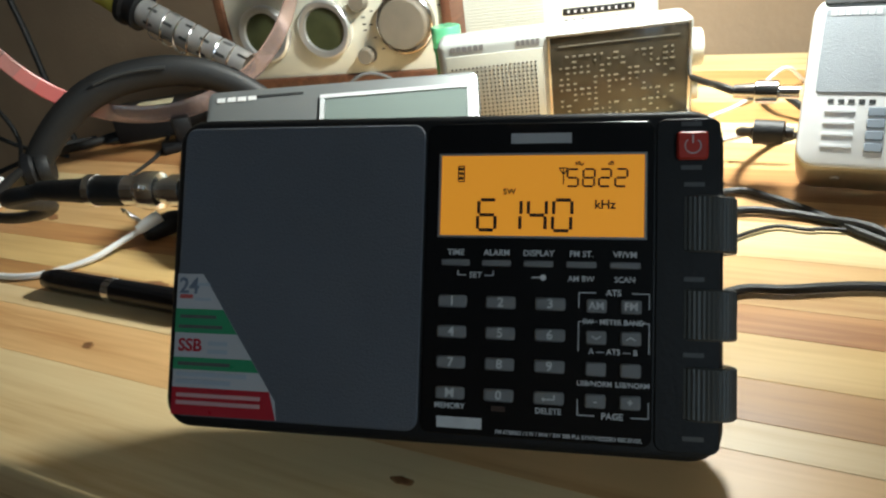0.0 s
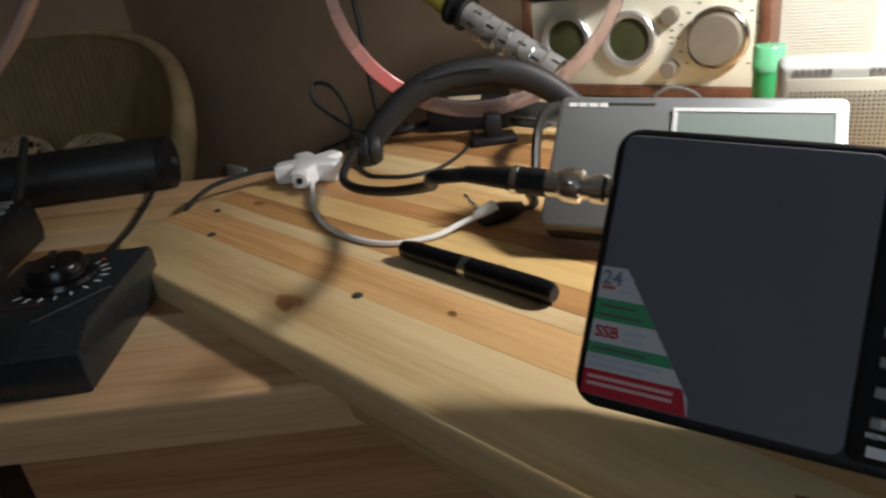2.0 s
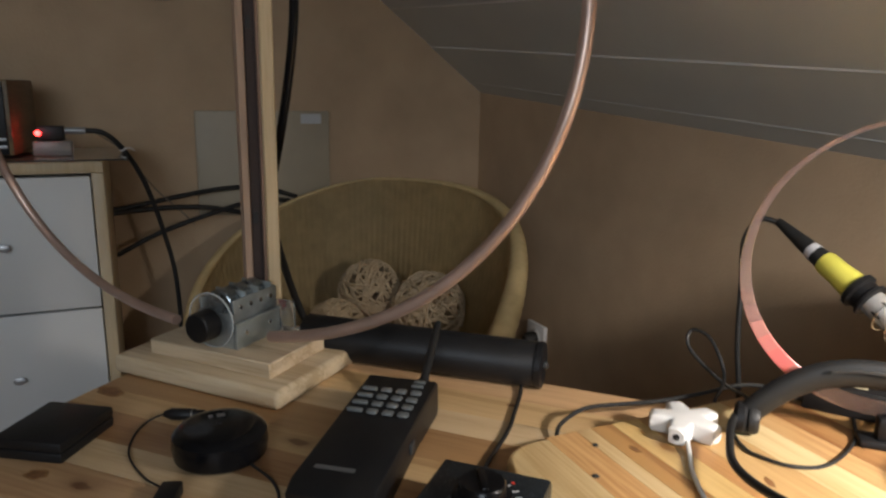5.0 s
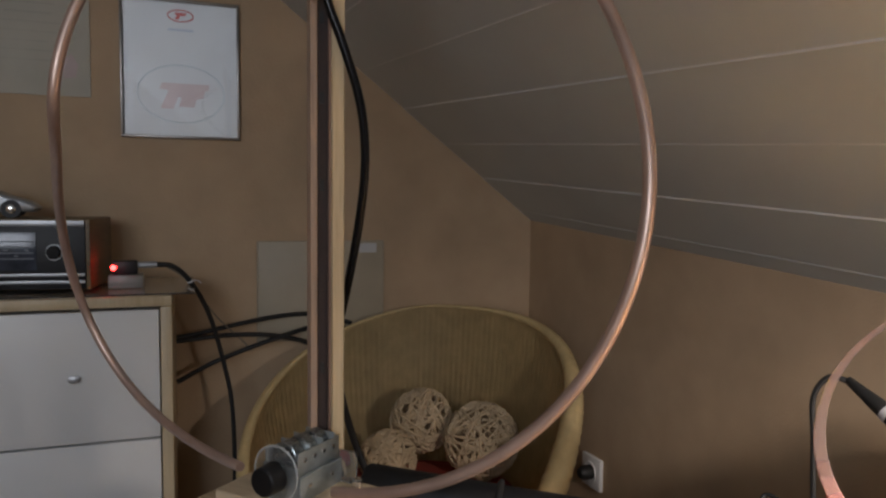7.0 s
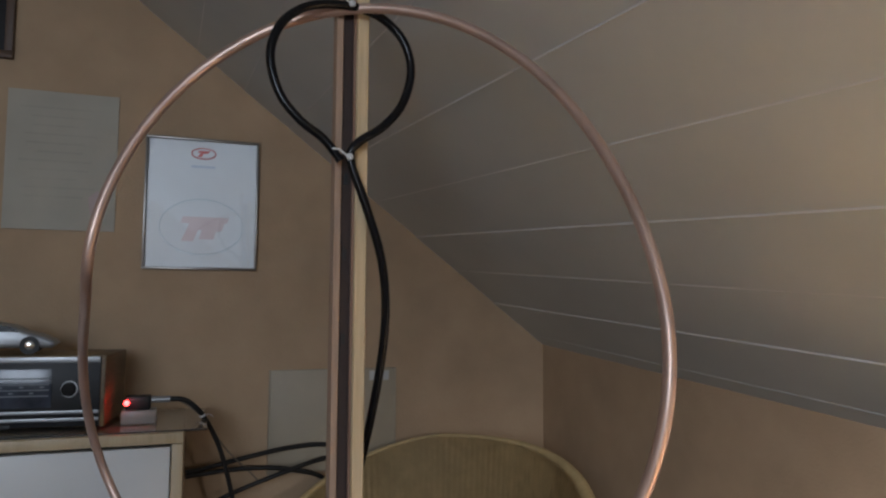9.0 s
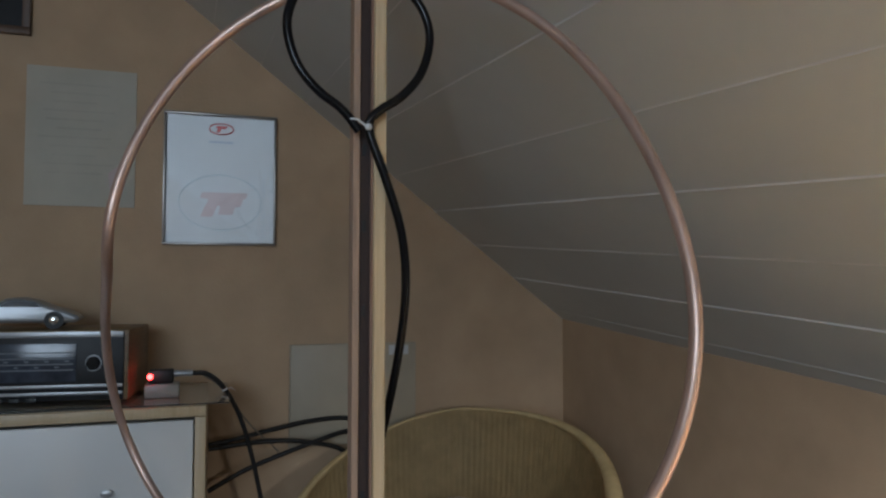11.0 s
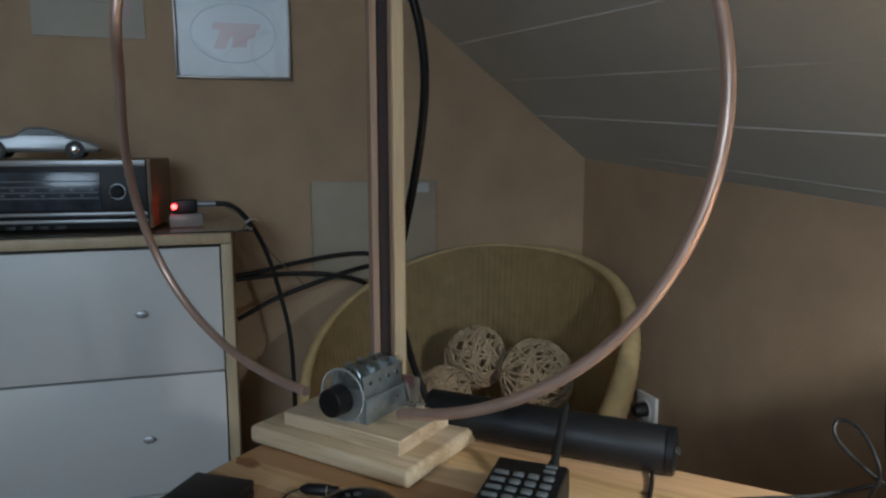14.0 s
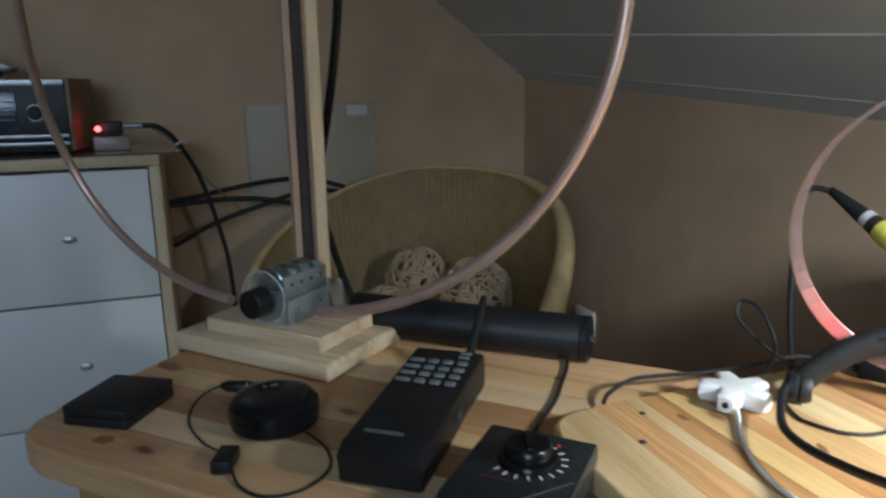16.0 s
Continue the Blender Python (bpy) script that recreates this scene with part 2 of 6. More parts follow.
def lathe(profile, seg=32):
    """Turned body round z from (radius, height) pairs."""
    bm = bmesh.new()
    rings = []
    for r, z in profile:
        if r < 1e-6:
            rings.append([bm.verts.new((0, 0, z))])
        else:
            rings.append([bm.verts.new((r * math.cos(2 * math.pi * i / seg), r * math.sin(2 * math.pi * i / seg), z)) for i in range(seg)])
    for a, b in zip(rings, rings[1:]):
        for i in range(seg):
            j = (i + 1) % seg
            q = [a[i % len(a)], a[j % len(a)], b[j % len(b)], b[i % len(b)]]
            q = list(dict.fromkeys(q))
            if len(q) > 2:
                bm.faces.new(q)
    for ring, flip in ((rings[0], True), (rings[-1], False)):
        if len(ring) > 1:
            bm.faces.new(ring[::-1] if flip else ring)
    bmesh.ops.recalc_face_normals(bm, faces=bm.faces)
    return bm


def cyl(r, h, bev=0.0, seg=28, r2=None):
    r2 = r if r2 is None else r2
    if bev:
        return lathe([(0, 0), (r - bev, 0), (r, bev), (r2, h - bev), (r2 - bev, h), (0, h)], seg)
    return lathe([(r, 0), (r2, h)], seg)


def moved(bm, m):
    bmesh.ops.transform(bm, matrix=m, verts=bm.verts)
    return bm


def aimed(bm, a, b):
    """Lay a body built along +z from a towards b."""
    q = (Vector(b) - Vector(a)).to_track_quat("Z", "Y").to_matrix().to_4x4()
    return moved(bm, Matrix.Translation(a) @ q)


def spline(pts, n=8, closed=False):
    P = [Vector(p) for p in pts]
    out = []
    m = len(P)
    for i in range(m if closed else m - 1):
        p1, p2 = P[i], P[(i + 1) % m]
        p0 = P[i - 1] if (closed or i) else p1 * 2 - p2
        p3 = P[(i + 2) % m] if (closed or i + 2 < m) else p2 * 2 - p1
        for k in range(n):
            t = k / n
            out.append(0.5 * (2 * p1 + (p2 - p0) * t + (2 * p0 - 5 * p1 + 4 * p2 - p3) * t * t + (3 * p1 - p0 - 3 * p2 + p3) * t ** 3))
    if not closed:
        out.append(P[-1])
    return out


def tube(pts, r, seg=10, closed=False, flat=1.0):
    """A round tube along points; r may be one radius or one for each point."""
    bm = bmesh.new()
    P = [Vector(p) for p in pts]
    n = len(P)
    rr = [r] * n if not hasattr(r, "__len__") else r
    tang = []
    for i in range(n):
        a = P[i - 1] if (closed or i) else P[0]
        b = P[(i + 1) % n] if (closed or i + 1 < n) else P[-1]
        d = b - a
        tang.append(d.normalized() if d.length else Vector((0, 0, 1)))
    up = Vector((0, 0, 1)) if abs(tang[0].z) < 0.9 else Vector((1, 0, 0))
    nrm = (up - tang[0] * up.dot(tang[0])).normalized()
    rings = []
    for i in range(n):
        nrm = (nrm - tang[i] * nrm.dot(tang[i])).normalized()
        bi = tang[i].cross(nrm)
        rings.append([bm.verts.new(P[i] + rr[i] * (math.cos(2 * math.pi * k / seg) * nrm + flat * math.sin(2 * math.pi * k / seg) * bi)) for k in range(seg)])
    for i in range(n if closed else n - 1):
        a, b = rings[i], rings[(i + 1) % n]
        for k in range(seg):
            j = (k + 1) % seg
            bm.faces.new((a[k], a[j], b[j], b[k]))
    if not closed:
        bm.faces.new(rings[0][::-1])
        bm.faces.new(rings[-1])
    bmesh.ops.recalc_face_normals(bm, faces=bm.faces)
    return bm


def prism(poly, z0, z1, bev=0.0, seg=2):
    bm = bmesh.new()
    lo = [bm.verts.new((x, y, z0)) for x, y in poly]
    hi = [bm.verts.new((x, y, z1)) for x, y in poly]
    top, bottom = bm.faces.new(hi), bm.faces.new(lo[::-1])
    n = len(poly)
    for i in range(n):
        bm.faces.new((lo[i], lo[(i + 1) % n], hi[(i + 1) % n], hi[i]))
    bmesh.ops.recalc_face_normals(bm, faces=bm.faces)
    if bev:
        bmesh.ops.bevel(bm, geom=list({*top.edges, *bottom.edges}), offset=bev, segments=seg, affect="EDGES", profile=0.5)
    return bm


def rounded(w, h, r, n=5, x0=0.0, y0=0.0):
    """Corners of a rounded rectangle with its lower left corner at x0, y0."""
    pts = []
    for cx, cy, a in ((x0 + w - r, y0 + r, -90), (x0 + w - r, y0 + h - r, 0), (x0 + r, y0 + h - r, 90), (x0 + r, y0 + r, 180)):
        for i in range(n + 1):
            t = radians(a + 90 * i / n)
            pts.append((cx + r * math.cos(t), cy + r * math.sin(t)))
    return pts


def merged(*bms):
    out = bmesh.new()
    for b in bms:
        tmp = bpy.data.meshes.new("tmp")
        b.to_mesh(tmp)
        out.from_mesh(tmp)
        b.free()
        bpy.data.meshes.remove(tmp)
    return out


def part(name, bm, material, parent, label="", m=None, smooth=True):
    """Link a bmesh as one mesh object under a thing or a part."""
    me = bpy.data.meshes.new(name)
    bm.to_mesh(me)
    bm.free()
    me.materials.append(material)
    if smooth:
        me.shade_smooth()
        me.set_sharp_from_angle(angle=radians(38))
    ob = new(name, me)
    if parent is not None:
        ob.parent = parent
    if m is not None:
        ob.matrix_basis = m
    return tagged(ob, label)


def thing(name, m, label, category, group="", kind=""):
    ob = new(name)
    ob.empty_display_size = 0.02
    ob.matrix_basis = m
    return tagged(ob, label, category, group, kind)


def solid(name, bm, material, label, category, group="", kind="", m=None):
    ob = part(name, bm, material, None, "", m)
    return tagged(ob, label, category, group, kind)


def writing(text, size, thick=0.00025, align="CENTER"):
    """A mesh of flat raised letters in the built-in font."""
    c = bpy.data.curves.new("letters", "FONT")
    c.offset = size * 0.022
    c.body, c.size, c.extrude, c.align_x, c.align_y, c.resolution_u = text, size, thick, align, "CENTER", 3
    ob = bpy.data.objects.new("letters", c)
    me = bpy.data.meshes.new_from_object(ob)
    bpy.data.objects.remove(ob)
    bpy.data.curves.remove(c)
    bm = bmesh.new()
    bm.from_mesh(me)
    bpy.data.meshes.remove(me)
    return bm


def bars(w, h, n=1, gap=0.3, z=0.0003, ragged=False):
    """Plain raised bars, each one a line of writing that cannot be read."""
    out = []
    for i in range(n):
        ww = w * (0.72 + 0.28 * ((i * 37 % 10) / 10)) if ragged else w
        out.append(box(ww, h, z, ((ww - w) / 2, -i * h * (1 + gap), z / 2)))
    return merged(*out)


def frame_of(o, x, y, z):
    """A pose from an origin and three axes."""
    return Matrix(((x[0], y[0], z[0], o[0]), (x[1], y[1], z[1], o[1]), (x[2], y[2], z[2], o[2]), (0, 0, 0, 1)))


LOW, TOP = 0.762, 0.780   # upper faces of the corner table and of the board on it
WX, WY = 0.758, 2.104     # faces of the low wall and of the wall with the pictures
KNEE, PITCH = 1.085, 0.777  # where the sloping ceiling starts, and its rise

# ---- room ----
X0, Y0, ZC = -2.2, -1.7, 2.25


def structure(name, bm, material, label, category):
    return solid(name, bm, material, label, category, kind="structure")


structure("floor", box(WX - X0 + 0.8, WY - Y0 + 0.2, 0.1, ((WX + X0) / 2, (WY + Y0) / 2, -0.05)), floor_m, "dark brown floor of the attic room", "floor")
structure("wall_north", box(WX - X0 + 0.3, 0.12, ZC + 0.2, ((WX + X0) / 2, WY + 0.06, (ZC + 0.2) / 2)), plaster, "tan plastered gable wall with framed papers", "wall")
structure("wall_east", moved(box(0.12, WY - Y0 + 0.2, KNEE + 0.03, (0.06, -(WY - Y0 + 0.2) / 2, (KNEE + 0.03) / 2)), pose(WX, WY, 0, 0, 0, 2.1)), plaster, "low tan plastered wall under the sloping ceiling", "wall")
structure("wall_west", box(0.12, WY - Y0, ZC + 0.2, (X0 - 0.06, (WY + Y0) / 2, (ZC + 0.2) / 2)), plaster, "plain tan plastered wall", "wall")
# wall behind the walk, with the window opening (x -1.80..-0.60, z 1.07..2.17)
structure("wall_south", merged(box(0.52, 0.12, ZC + 0.2, (-2.06, Y0 - 0.06, (ZC + 0.2) / 2)), box(2.00, 0.12, ZC + 0.2, (0.40, Y0 - 0.06, (ZC + 0.2) / 2)),
                               box(1.2, 0.12, 1.07, (-1.20, Y0 - 0.06, 0.535)), box(1.2, 0.12, 0.28, (-1.20, Y0 - 0.06, 2.31))), plaster, "plain tan plastered wall with a window opening", "wall")


RUN = Vector((-0.0365, 1.0, 0.0665))   # the way the ceiling boards run; they rise a little towards the gable


def sloping_ceiling():
    """Boards with joints between them, on a slope that ends in a flat ceiling; the joints' highlights are painted."""
    bm = bmesh.new()
    run = (ZC - KNEE) / PITCH
    length = math.hypot(run, ZC - KNEE)
    d = Vector((-run, 0, ZC - KNEE)).normalized()
    up = Vector((d.z, 0, -d.x))
    if up.z < 0:
        up = -up
    prof, lit_edges = [], []
    s, w, g = 0.0, 0.1545, 0.0024
    step = 0
    while s < length:
        e = min(s + (0.050 if not step else w), length)
        lift = 0.0006 if step % 2 else 0.0
        prof += [(s, -lift), (e - g, -0.0010 - lift), (e - g * 0.5, -0.0018 - lift)]
        lit_edges += [len(prof) - 2, len(prof) - 1] if step else []
        s, step = e, step + 1
    o = Vector((WX, 0, KNEE))
    lo = [o + d * a + up * b for a, b in prof]
    lo = lo + [Vector((X0 - 0.6, 0, ZC))]
    hi = [lo[-1] + Vector((0, 0, 0.1)), o + up * 0.12 + Vector((-run, 0, ZC - KNEE)), o + up * 0.12 - d * 0.15, o - d * 0.15]
    loop = [v.copy() for v in lo + hi]
    ends = []
    for y in [Y0 - 0.1 - WY + k * 0.10 for k in range(40)] + [0.1]:
        ends.append([bm.verts.new(v + Vector((0, WY, 0)) + RUN * y + up * 0.0006 * noise.noise(Vector((k * 1.7, y * 3.1, 0)))) for k, v in enumerate(loop)])
    n = len(loop)
    for a, b in zip(ends, ends[1:]):
        for i in range(n):
            f = bm.faces.new((a[i], a[(i + 1) % n], b[(i + 1) % n], b[i]))
            f.material_index = 1 if i in lit_edges else 0
    bmesh.ops.recalc_face_normals(bm, faces=bm.faces)
    return bm


ceil = structure("ceiling", sloping_ceiling(), panel, "sloping ceiling of grey-white boards with highlights painted on the thin joints", "ceiling")
ceil.data.shade_flat()
# light caught by the joint edges, put into a paler colour
ceil.data.materials.append(surface("joint_highlight", (0.69, 0.69, 0.67), 0.7, coarse=4, fine=200, tint=(0.56, 0.56, 0.54)))

# ---- tables ----


def staves(parent, material, lanes, split, z0, z1, ends, along_y=True):
    """Glued staves with their own faint joints, as parts of a table top."""
    for i, (a, b) in enumerate(lanes):
        cuts = [None] + sorted(split[i % len(split)]) + [None]
        for lo, hi in zip(cuts, cuts[1:]):
            la, lb = ends(a)[0] if lo is None else lo, ends(b)[0] if lo is None else lo
            m = 6 if i == 0 or i == len(lanes) - 1 else 1
            xs = [a + (b - a) * k / m for k in range(m + 1)]
            far = [(x, (ends(x)[1] if hi is None else hi)) for x in xs]
            near = [(x, (ends(x)[0] if lo is None else lo)) for x in xs]
            poly = near + far[::-1]
            poly = [(x, y) if along_y else (y, x) for x, y in poly]
            tone = material[i % len(material)] if lo is None else material[(i + 2) % len(material)]
            if i == 0:
                piece = prism(poly, z0, z1)
                k = 0 if along_y else 1
                soft = [e for e in piece.edges if all(v.co.z > z1 - 1e-6 for v in e.verts) and min(v.co[k] for v in e.verts) < b - 1e-6]
                bmesh.ops.bevel(piece, geom=soft, offset=0.0045, segments=3, affect="EDGES", profile=0.5)
            else:
                piece = prism(poly, z0, z1, 0.00025, 1)
            part("plank", piece, tone, parent)


board = thing("board", pose(0, 0, 0), "glued pine board with a rounded corner lying on the table", "table top")


def board_ends(x):
    r, x0, y1 = 0.045, 0.076, 0.692
    k = max(0.0, r - (x - x0))
    return (-0.75, y1 - r + math.sqrt(max(0.0, r * r - k * k)))


widths = [0.058, 0.034, 0.016, 0.024, 0.030, 0.022, 0.044, 0.040, 0.030, 0.044, 0.047, 0.042, 0.05, 0.045, 0.05, 0.06]
lanes, x = [], 0.076
for w in widths:
    lanes.append((x, x + w))
    x += w
staves(board, (pine_pale, pine, pine_pale, pine_red, pine_pale, pine_red, pine, pine_pale, pine, pine_red, pine), lanes, [[-0.42], [], [-0.2], [], [-0.55], []], TOP - 0.018, TOP, board_ends)

part("edge_batten", box(0.050, 1.135, 0.0122, (0.1025, -0.1805, TOP - 0.0243), 0.003, 2), pine_pale, board)

table = thing("corner_table", pose(0, 0, 0, 0, 0, -45), "low pine corner table with a rounded front edge", "table")
# local x runs along the front, local y to the back


def table_ends(v):
    r, v0, u0 = 0.05, 0.345, -0.888
    k = max(0.0, r - (v - v0))
    return (u0 + r - math.sqrt(max(0.0, r * r - k * k)), 0.10)


lanes, v = [], 0.345
for w in (0.058, 0.043, 0.05, 0.04, 0.055, 0.045, 0.052, 0.057):
    lanes.append((v, v + w))
    v += w
staves(table, (pine_u, pine_u_pale, pine_u_red, pine_u, pine_u_red, pine_u_pale, pine_u), lanes, [[], [-0.30], [], [-0.12]], LOW - 0.030, LOW, table_ends, along_y=False)
for u0, u1 in ((-0.855, -0.483), (-0.447, 0.02)):
    part("front_panel", box(u1 - u0, 0.02, 0.30, ((u0 + u1) / 2, 0.40, LOW - 0.190), 0.003), pine_u_red, table)
part("apron", box(0.02, 0.30, 0.13, (-0.845, 0.56, LOW - 0.096), 0.002), pine_u_red, table)
part("apron", box(0.86, 0.02, 0.13, (-0.41, 0.72, LOW - 0.096), 0.002), pine_u_red, table)
for u, vv in ((-0.80, 0.42), (-0.80, 0.70), (0.02, 0.42), (0.02, 0.70)):
    part("leg", box(0.045, 0.045, LOW - 0.031, (u, vv, (LOW - 0.031) / 2), 0.004), pine_u_red, table)
desk = thing("side_desk", pose(0, 0, 0), "plain pine desk carrying the board along the low wall", "desk")
for xx, yy in ((0.16, -0.70), (0.70, -0.70), (0.70, 0.45)):
    part("leg", box(0.045, 0.045, TOP - 0.0182, (xx, yy, (TOP - 0.0182) / 2), 0.004), pine, desk)
part("rail", box(0.02, 1.1, 0.06, (0.70, -0.13, TOP - 0.049), 0.002), pine, desk)
for p, q in (((0.169, 0.663), 0.0028), ((0.138, 0.619), 0.0032), ((0.134, 0.44), 0.0035)):
    solid("screw_cap", moved(lathe([(0, 0), (q, 0), (q, 0.0006), (q * 0.6, 0.0014), (0, 0.0016)], 14), pose(*p, TOP)), dark_grey, "small grey screw cap in the pine board", "screw cap", "screw caps of the board")


def knot(parent, x, y, z, a, b, turn):
    """A grown-in branch end: a dark ring round a brown core, flush with the top."""
    core = surface("knot_core", (0.24, 0.11, 0.045), 0.45, vary=0.35, coarse=160, fine=700)
    ring = surface("knot_ring", (0.33, 0.17, 0.065), 0.5, vary=0.35, coarse=160, fine=700)
    inner, outer = [], []
    for i in range(20):
        t = 2 * math.pi * i / 20
        w = 1 + 0.16 * math.sin(2 * t + x * 90) + 0.10 * math.sin(5 * t + y * 70)
        outer.append((a * w * math.cos(t), b * w * math.sin(t)))
        inner.append((0.72 * a * w * math.cos(t), 0.68 * b * w * math.sin(t)))
    m = parent.matrix_basis.inverted() @ pose(x, y, z, 0, 0, turn)
    k = part("knot", moved(prism(outer, -0.001, 0.0002), m), ring, parent)
    part("knot_core", moved(prism(inner, -0.0008, 0.0003), m), core, k)


for x, y, a, b, turn in ((0.104, 0.473, 0.0115, 0.0058, 75), (0.149, 0.376, 0.0022, 0.0040, 0), (0.267, 0.558, 0.0040, 0.0070, -20), (0.206, 0.389, 0.0042, 0.0090, 10),
                         (0.198, 0.644, 0.0042, 0.0065, 10), (0.120, 0.181, 0.0020, 0.0040, 0)):
    knot(board, x, y, TOP, a, b, turn)
for x, y, a, b in ((-0.124, 0.657, 0.0060, 0.0035), (-0.238, 0.988, 0.0200, 0.0095), (-0.292, 0.826, 0.0120, 0.0070), (0.158, 0.795, 0.0060, 0.0040), (-0.135, 0.612, 0.0055, 0.0030)):
    knot(table, x, y, LOW, a, b, -45)

# ---- main radio, reclined on its kickstand ----
RW = Vector((0.2591, -0.9645, -0.0508)).normalized()
RU = Vector((0.5244, 0.0963, 0.846)).normalized()
RN = RW.cross(RU).normalized()
RU = RN.cross(RW).normalized()
radio = thing("shortwave_radio", frame_of((0.0989, 0.2644, 0.8008), RW, RU, RN), "black shortwave radio with a lit amber display and grey grille", "radio")
W, H, D = 0.190, 0.111, 0.032


def rect(w, h, x, y, z, d, bev=0.0004, r=None):
    """A flat raised plate with its centre at x, y."""
    if r:
        return moved(prism(rounded(w, h, r, 4, -w / 2, -h / 2), 0, d, bev, 1), pose(x, y, z))
    return box(w, h, d, (x, y, z + d / 2), bev, 1)


part("body", prism(rounded(W, H, 0.010, 6), -0.019, 0, 0.0025, 3), black, radio)
part("back_shell", prism(rounded(W - 0.008, H - 0.022, 0.010, 6, 0.004, 0.018), -D, -0.0192, 0.004, 3), black, radio)
part("speaker_grille", moved(prism(rounded(0.0900, 0.1035, 0.0042, 4, 0.0035, 0.0040), 0, 0.0012, 0.0005, 1), pose(0, 0, 0)), grille_m, radio, "slate grey perforated speaker grille")
part("front_panel", prism(rounded(0.0740, 0.1035, 0.003, 4, 0.0945, 0.0040), 0, 0.0008, 0.0003, 1), black_gloss, radio, "glossy black control panel")
part("side_panel", prism(rounded(0.0195, 0.105, 0.003, 4, 0.1692, 0.003), 0, 0.0006, 0.0003, 1), black, radio)
# display
dx, dy, dw, dh = 0.1325, 0.0830, 0.0660, 0.0268
disp = part("display", rect(dw, dh, dx, dy, 0.0009, 0.0009, 0.0002), lcd_m, radio, "amber backlit display")
part("display_frame", merged(box(dw + 0.0016, 0.0007, 0.0014, (dx, dy + dh / 2 + 0.0003, 0.0014)), box(dw + 0.0016, 0.0007, 0.0014, (dx, dy - dh / 2 - 0.0003, 0.0014)),
                             box(0.0007, dh, 0.0014, (dx + dw / 2 + 0.0004, dy, 0.0014)), box(0.0007, dh, 0.0014, (dx - dw / 2 - 0.0004, dy, 0.0014))), silver, radio, "thin silver display frame")

SEG = {"0": "abcdef", "1": "bc", "2": "abged", "4": "fgbc", "5": "afgcd", "6": "afgedc", "8": "abcdefg"}


def digits(text, x, y, w, h, t, pitch):
    out = []
    for i, ch in enumerate(text):
        ox = x + i * pitch
        places = {"a": (w / 2, h, 1), "d": (w / 2, 0, 1), "g": (w / 2, h / 2, 1), "f": (0, h * 0.75, 0), "b": (w, h * 0.75, 0), "e": (0, h * 0.25, 0), "c": (w, h * 0.25, 0)}
        for s in SEG[ch]:
            px, py, flat = places[s]
            sx, sy = ((w * 0.82, t) if flat else (t, h * 0.42))
            b = box(sx, sy, 0.0002, (0, 0, 0))
            moved(b, Matrix.Translation((ox + px + (py) * 0.06, y + py, 0.0020)) @ Matrix.Shear("XZ", 4, (0, 0)))
            out.append(b)
        part("digit", merged(*out), lcd_ink, disp)
        out = []


digits("6140", dx - 0.0205, dy - 0.0115, 0.0058, 0.0100, 0.0011, 0.0082)
digits("5822", dx + 0.0085, dy + 0.0030, 0.0036, 0.0056, 0.0007, 0.0051)
for txt, s, x, y in (("kHz", 0.0041, dx + 0.0208, dy - 0.0030), ("SW", 0.0028, dx - 0.0100, dy + 0.0012), ("dBµ", 0.0019, dx + 0.0125, dy + 0.0105), ("dB", 0.0019, dx + 0.0225, dy + 0.0105)):
    part("display_writing", moved(writing(txt, s, 0.0001), pose(x, y, 0.0020)), lcd_ink, disp)
part("battery_sign", merged(box(0.0022, 0.0004, 0.0002, (dx - 0.0262, dy + 0.0098, 0.0020)), box(0.0022, 0.0004, 0.0002, (dx - 0.0262, dy + 0.0046, 0.0020)),
                            *[box(0.0014, 0.0010, 0.0002, (dx - 0.0262, dy + 0.0058 + k * 0.0015, 0.0020)) for k in range(3)],
                            box(0.0004, 0.0055, 0.0002, (dx - 0.0272, dy + 0.0072, 0.0020)), box(0.0004, 0.0055, 0.0002, (dx - 0.0252, dy + 0.0072, 0.0020))), lcd_ink, disp)
part("antenna_sign", merged(box(0.0004, 0.0050, 0.0002, (dx + 0.0075, dy + 0.0062, 0.0020)), moved(box(0.0004, 0.0026, 0.0002), pose(dx + 0.0067, dy + 0.0080, 0.0020, 0, 0, 35)),
                            moved(box(0.0004, 0.0026, 0.0002), pose(dx + 0.0083, dy + 0.0080, 0.0020, 0, 0, -35)), box(0.0028, 0.0004, 0.0002, (dx + 0.0075, dy + 0.0090, 0.0020))), lcd_ink, disp)
# maker's mark and model mark as plain shapes
part("maker_mark", rect(0.0198, 0.0034, dx, 0.1022, 0.0008, 0.0002, 0), surface("grey_print", (0.42, 0.42, 0.43), 0.5, bump=0), radio, "pale grey bar of the maker's mark")
part("model_mark", rect(0.0150, 0.0036, 0.1075, 0.0080, 0.0008, 0.0002, 0), ink, radio, "pale bar of the model mark")


def label_on(text, size, x, y, mat=None):
    part("writing", moved(writing(text, size, 0.00012), pose(x, y, 0.00095)), mat or ink, radio)


# upper row of slim keys
for k, (txt, low) in enumerate((("TIME", ""), ("ALARM", ""), ("DISPLAY", ""), ("FM ST.", "AM BW"), ("VF/VM", "SCAN"))):
    x = 0.1050 + k * 0.0137
    part("slim_key", rect(0.0096, 0.0021, x, 0.0606, 0.0008, 0.0012, 0.0004), key_m, radio)
    label_on(txt, 0.0027, x, 0.0640)
    if low:
        label_on(low, 0.0025, x, 0.0560)
label_on("SET", 0.0027, 0.1118, 0.0565)
part("key_sign", merged(box(0.003, 0.0005, 0.0003, (0.1318, 0.0562, 0.001)), moved(cyl(0.0010, 0.0003, seg=12), pose(0.1340, 0.0562, 0.0008))), ink, radio)
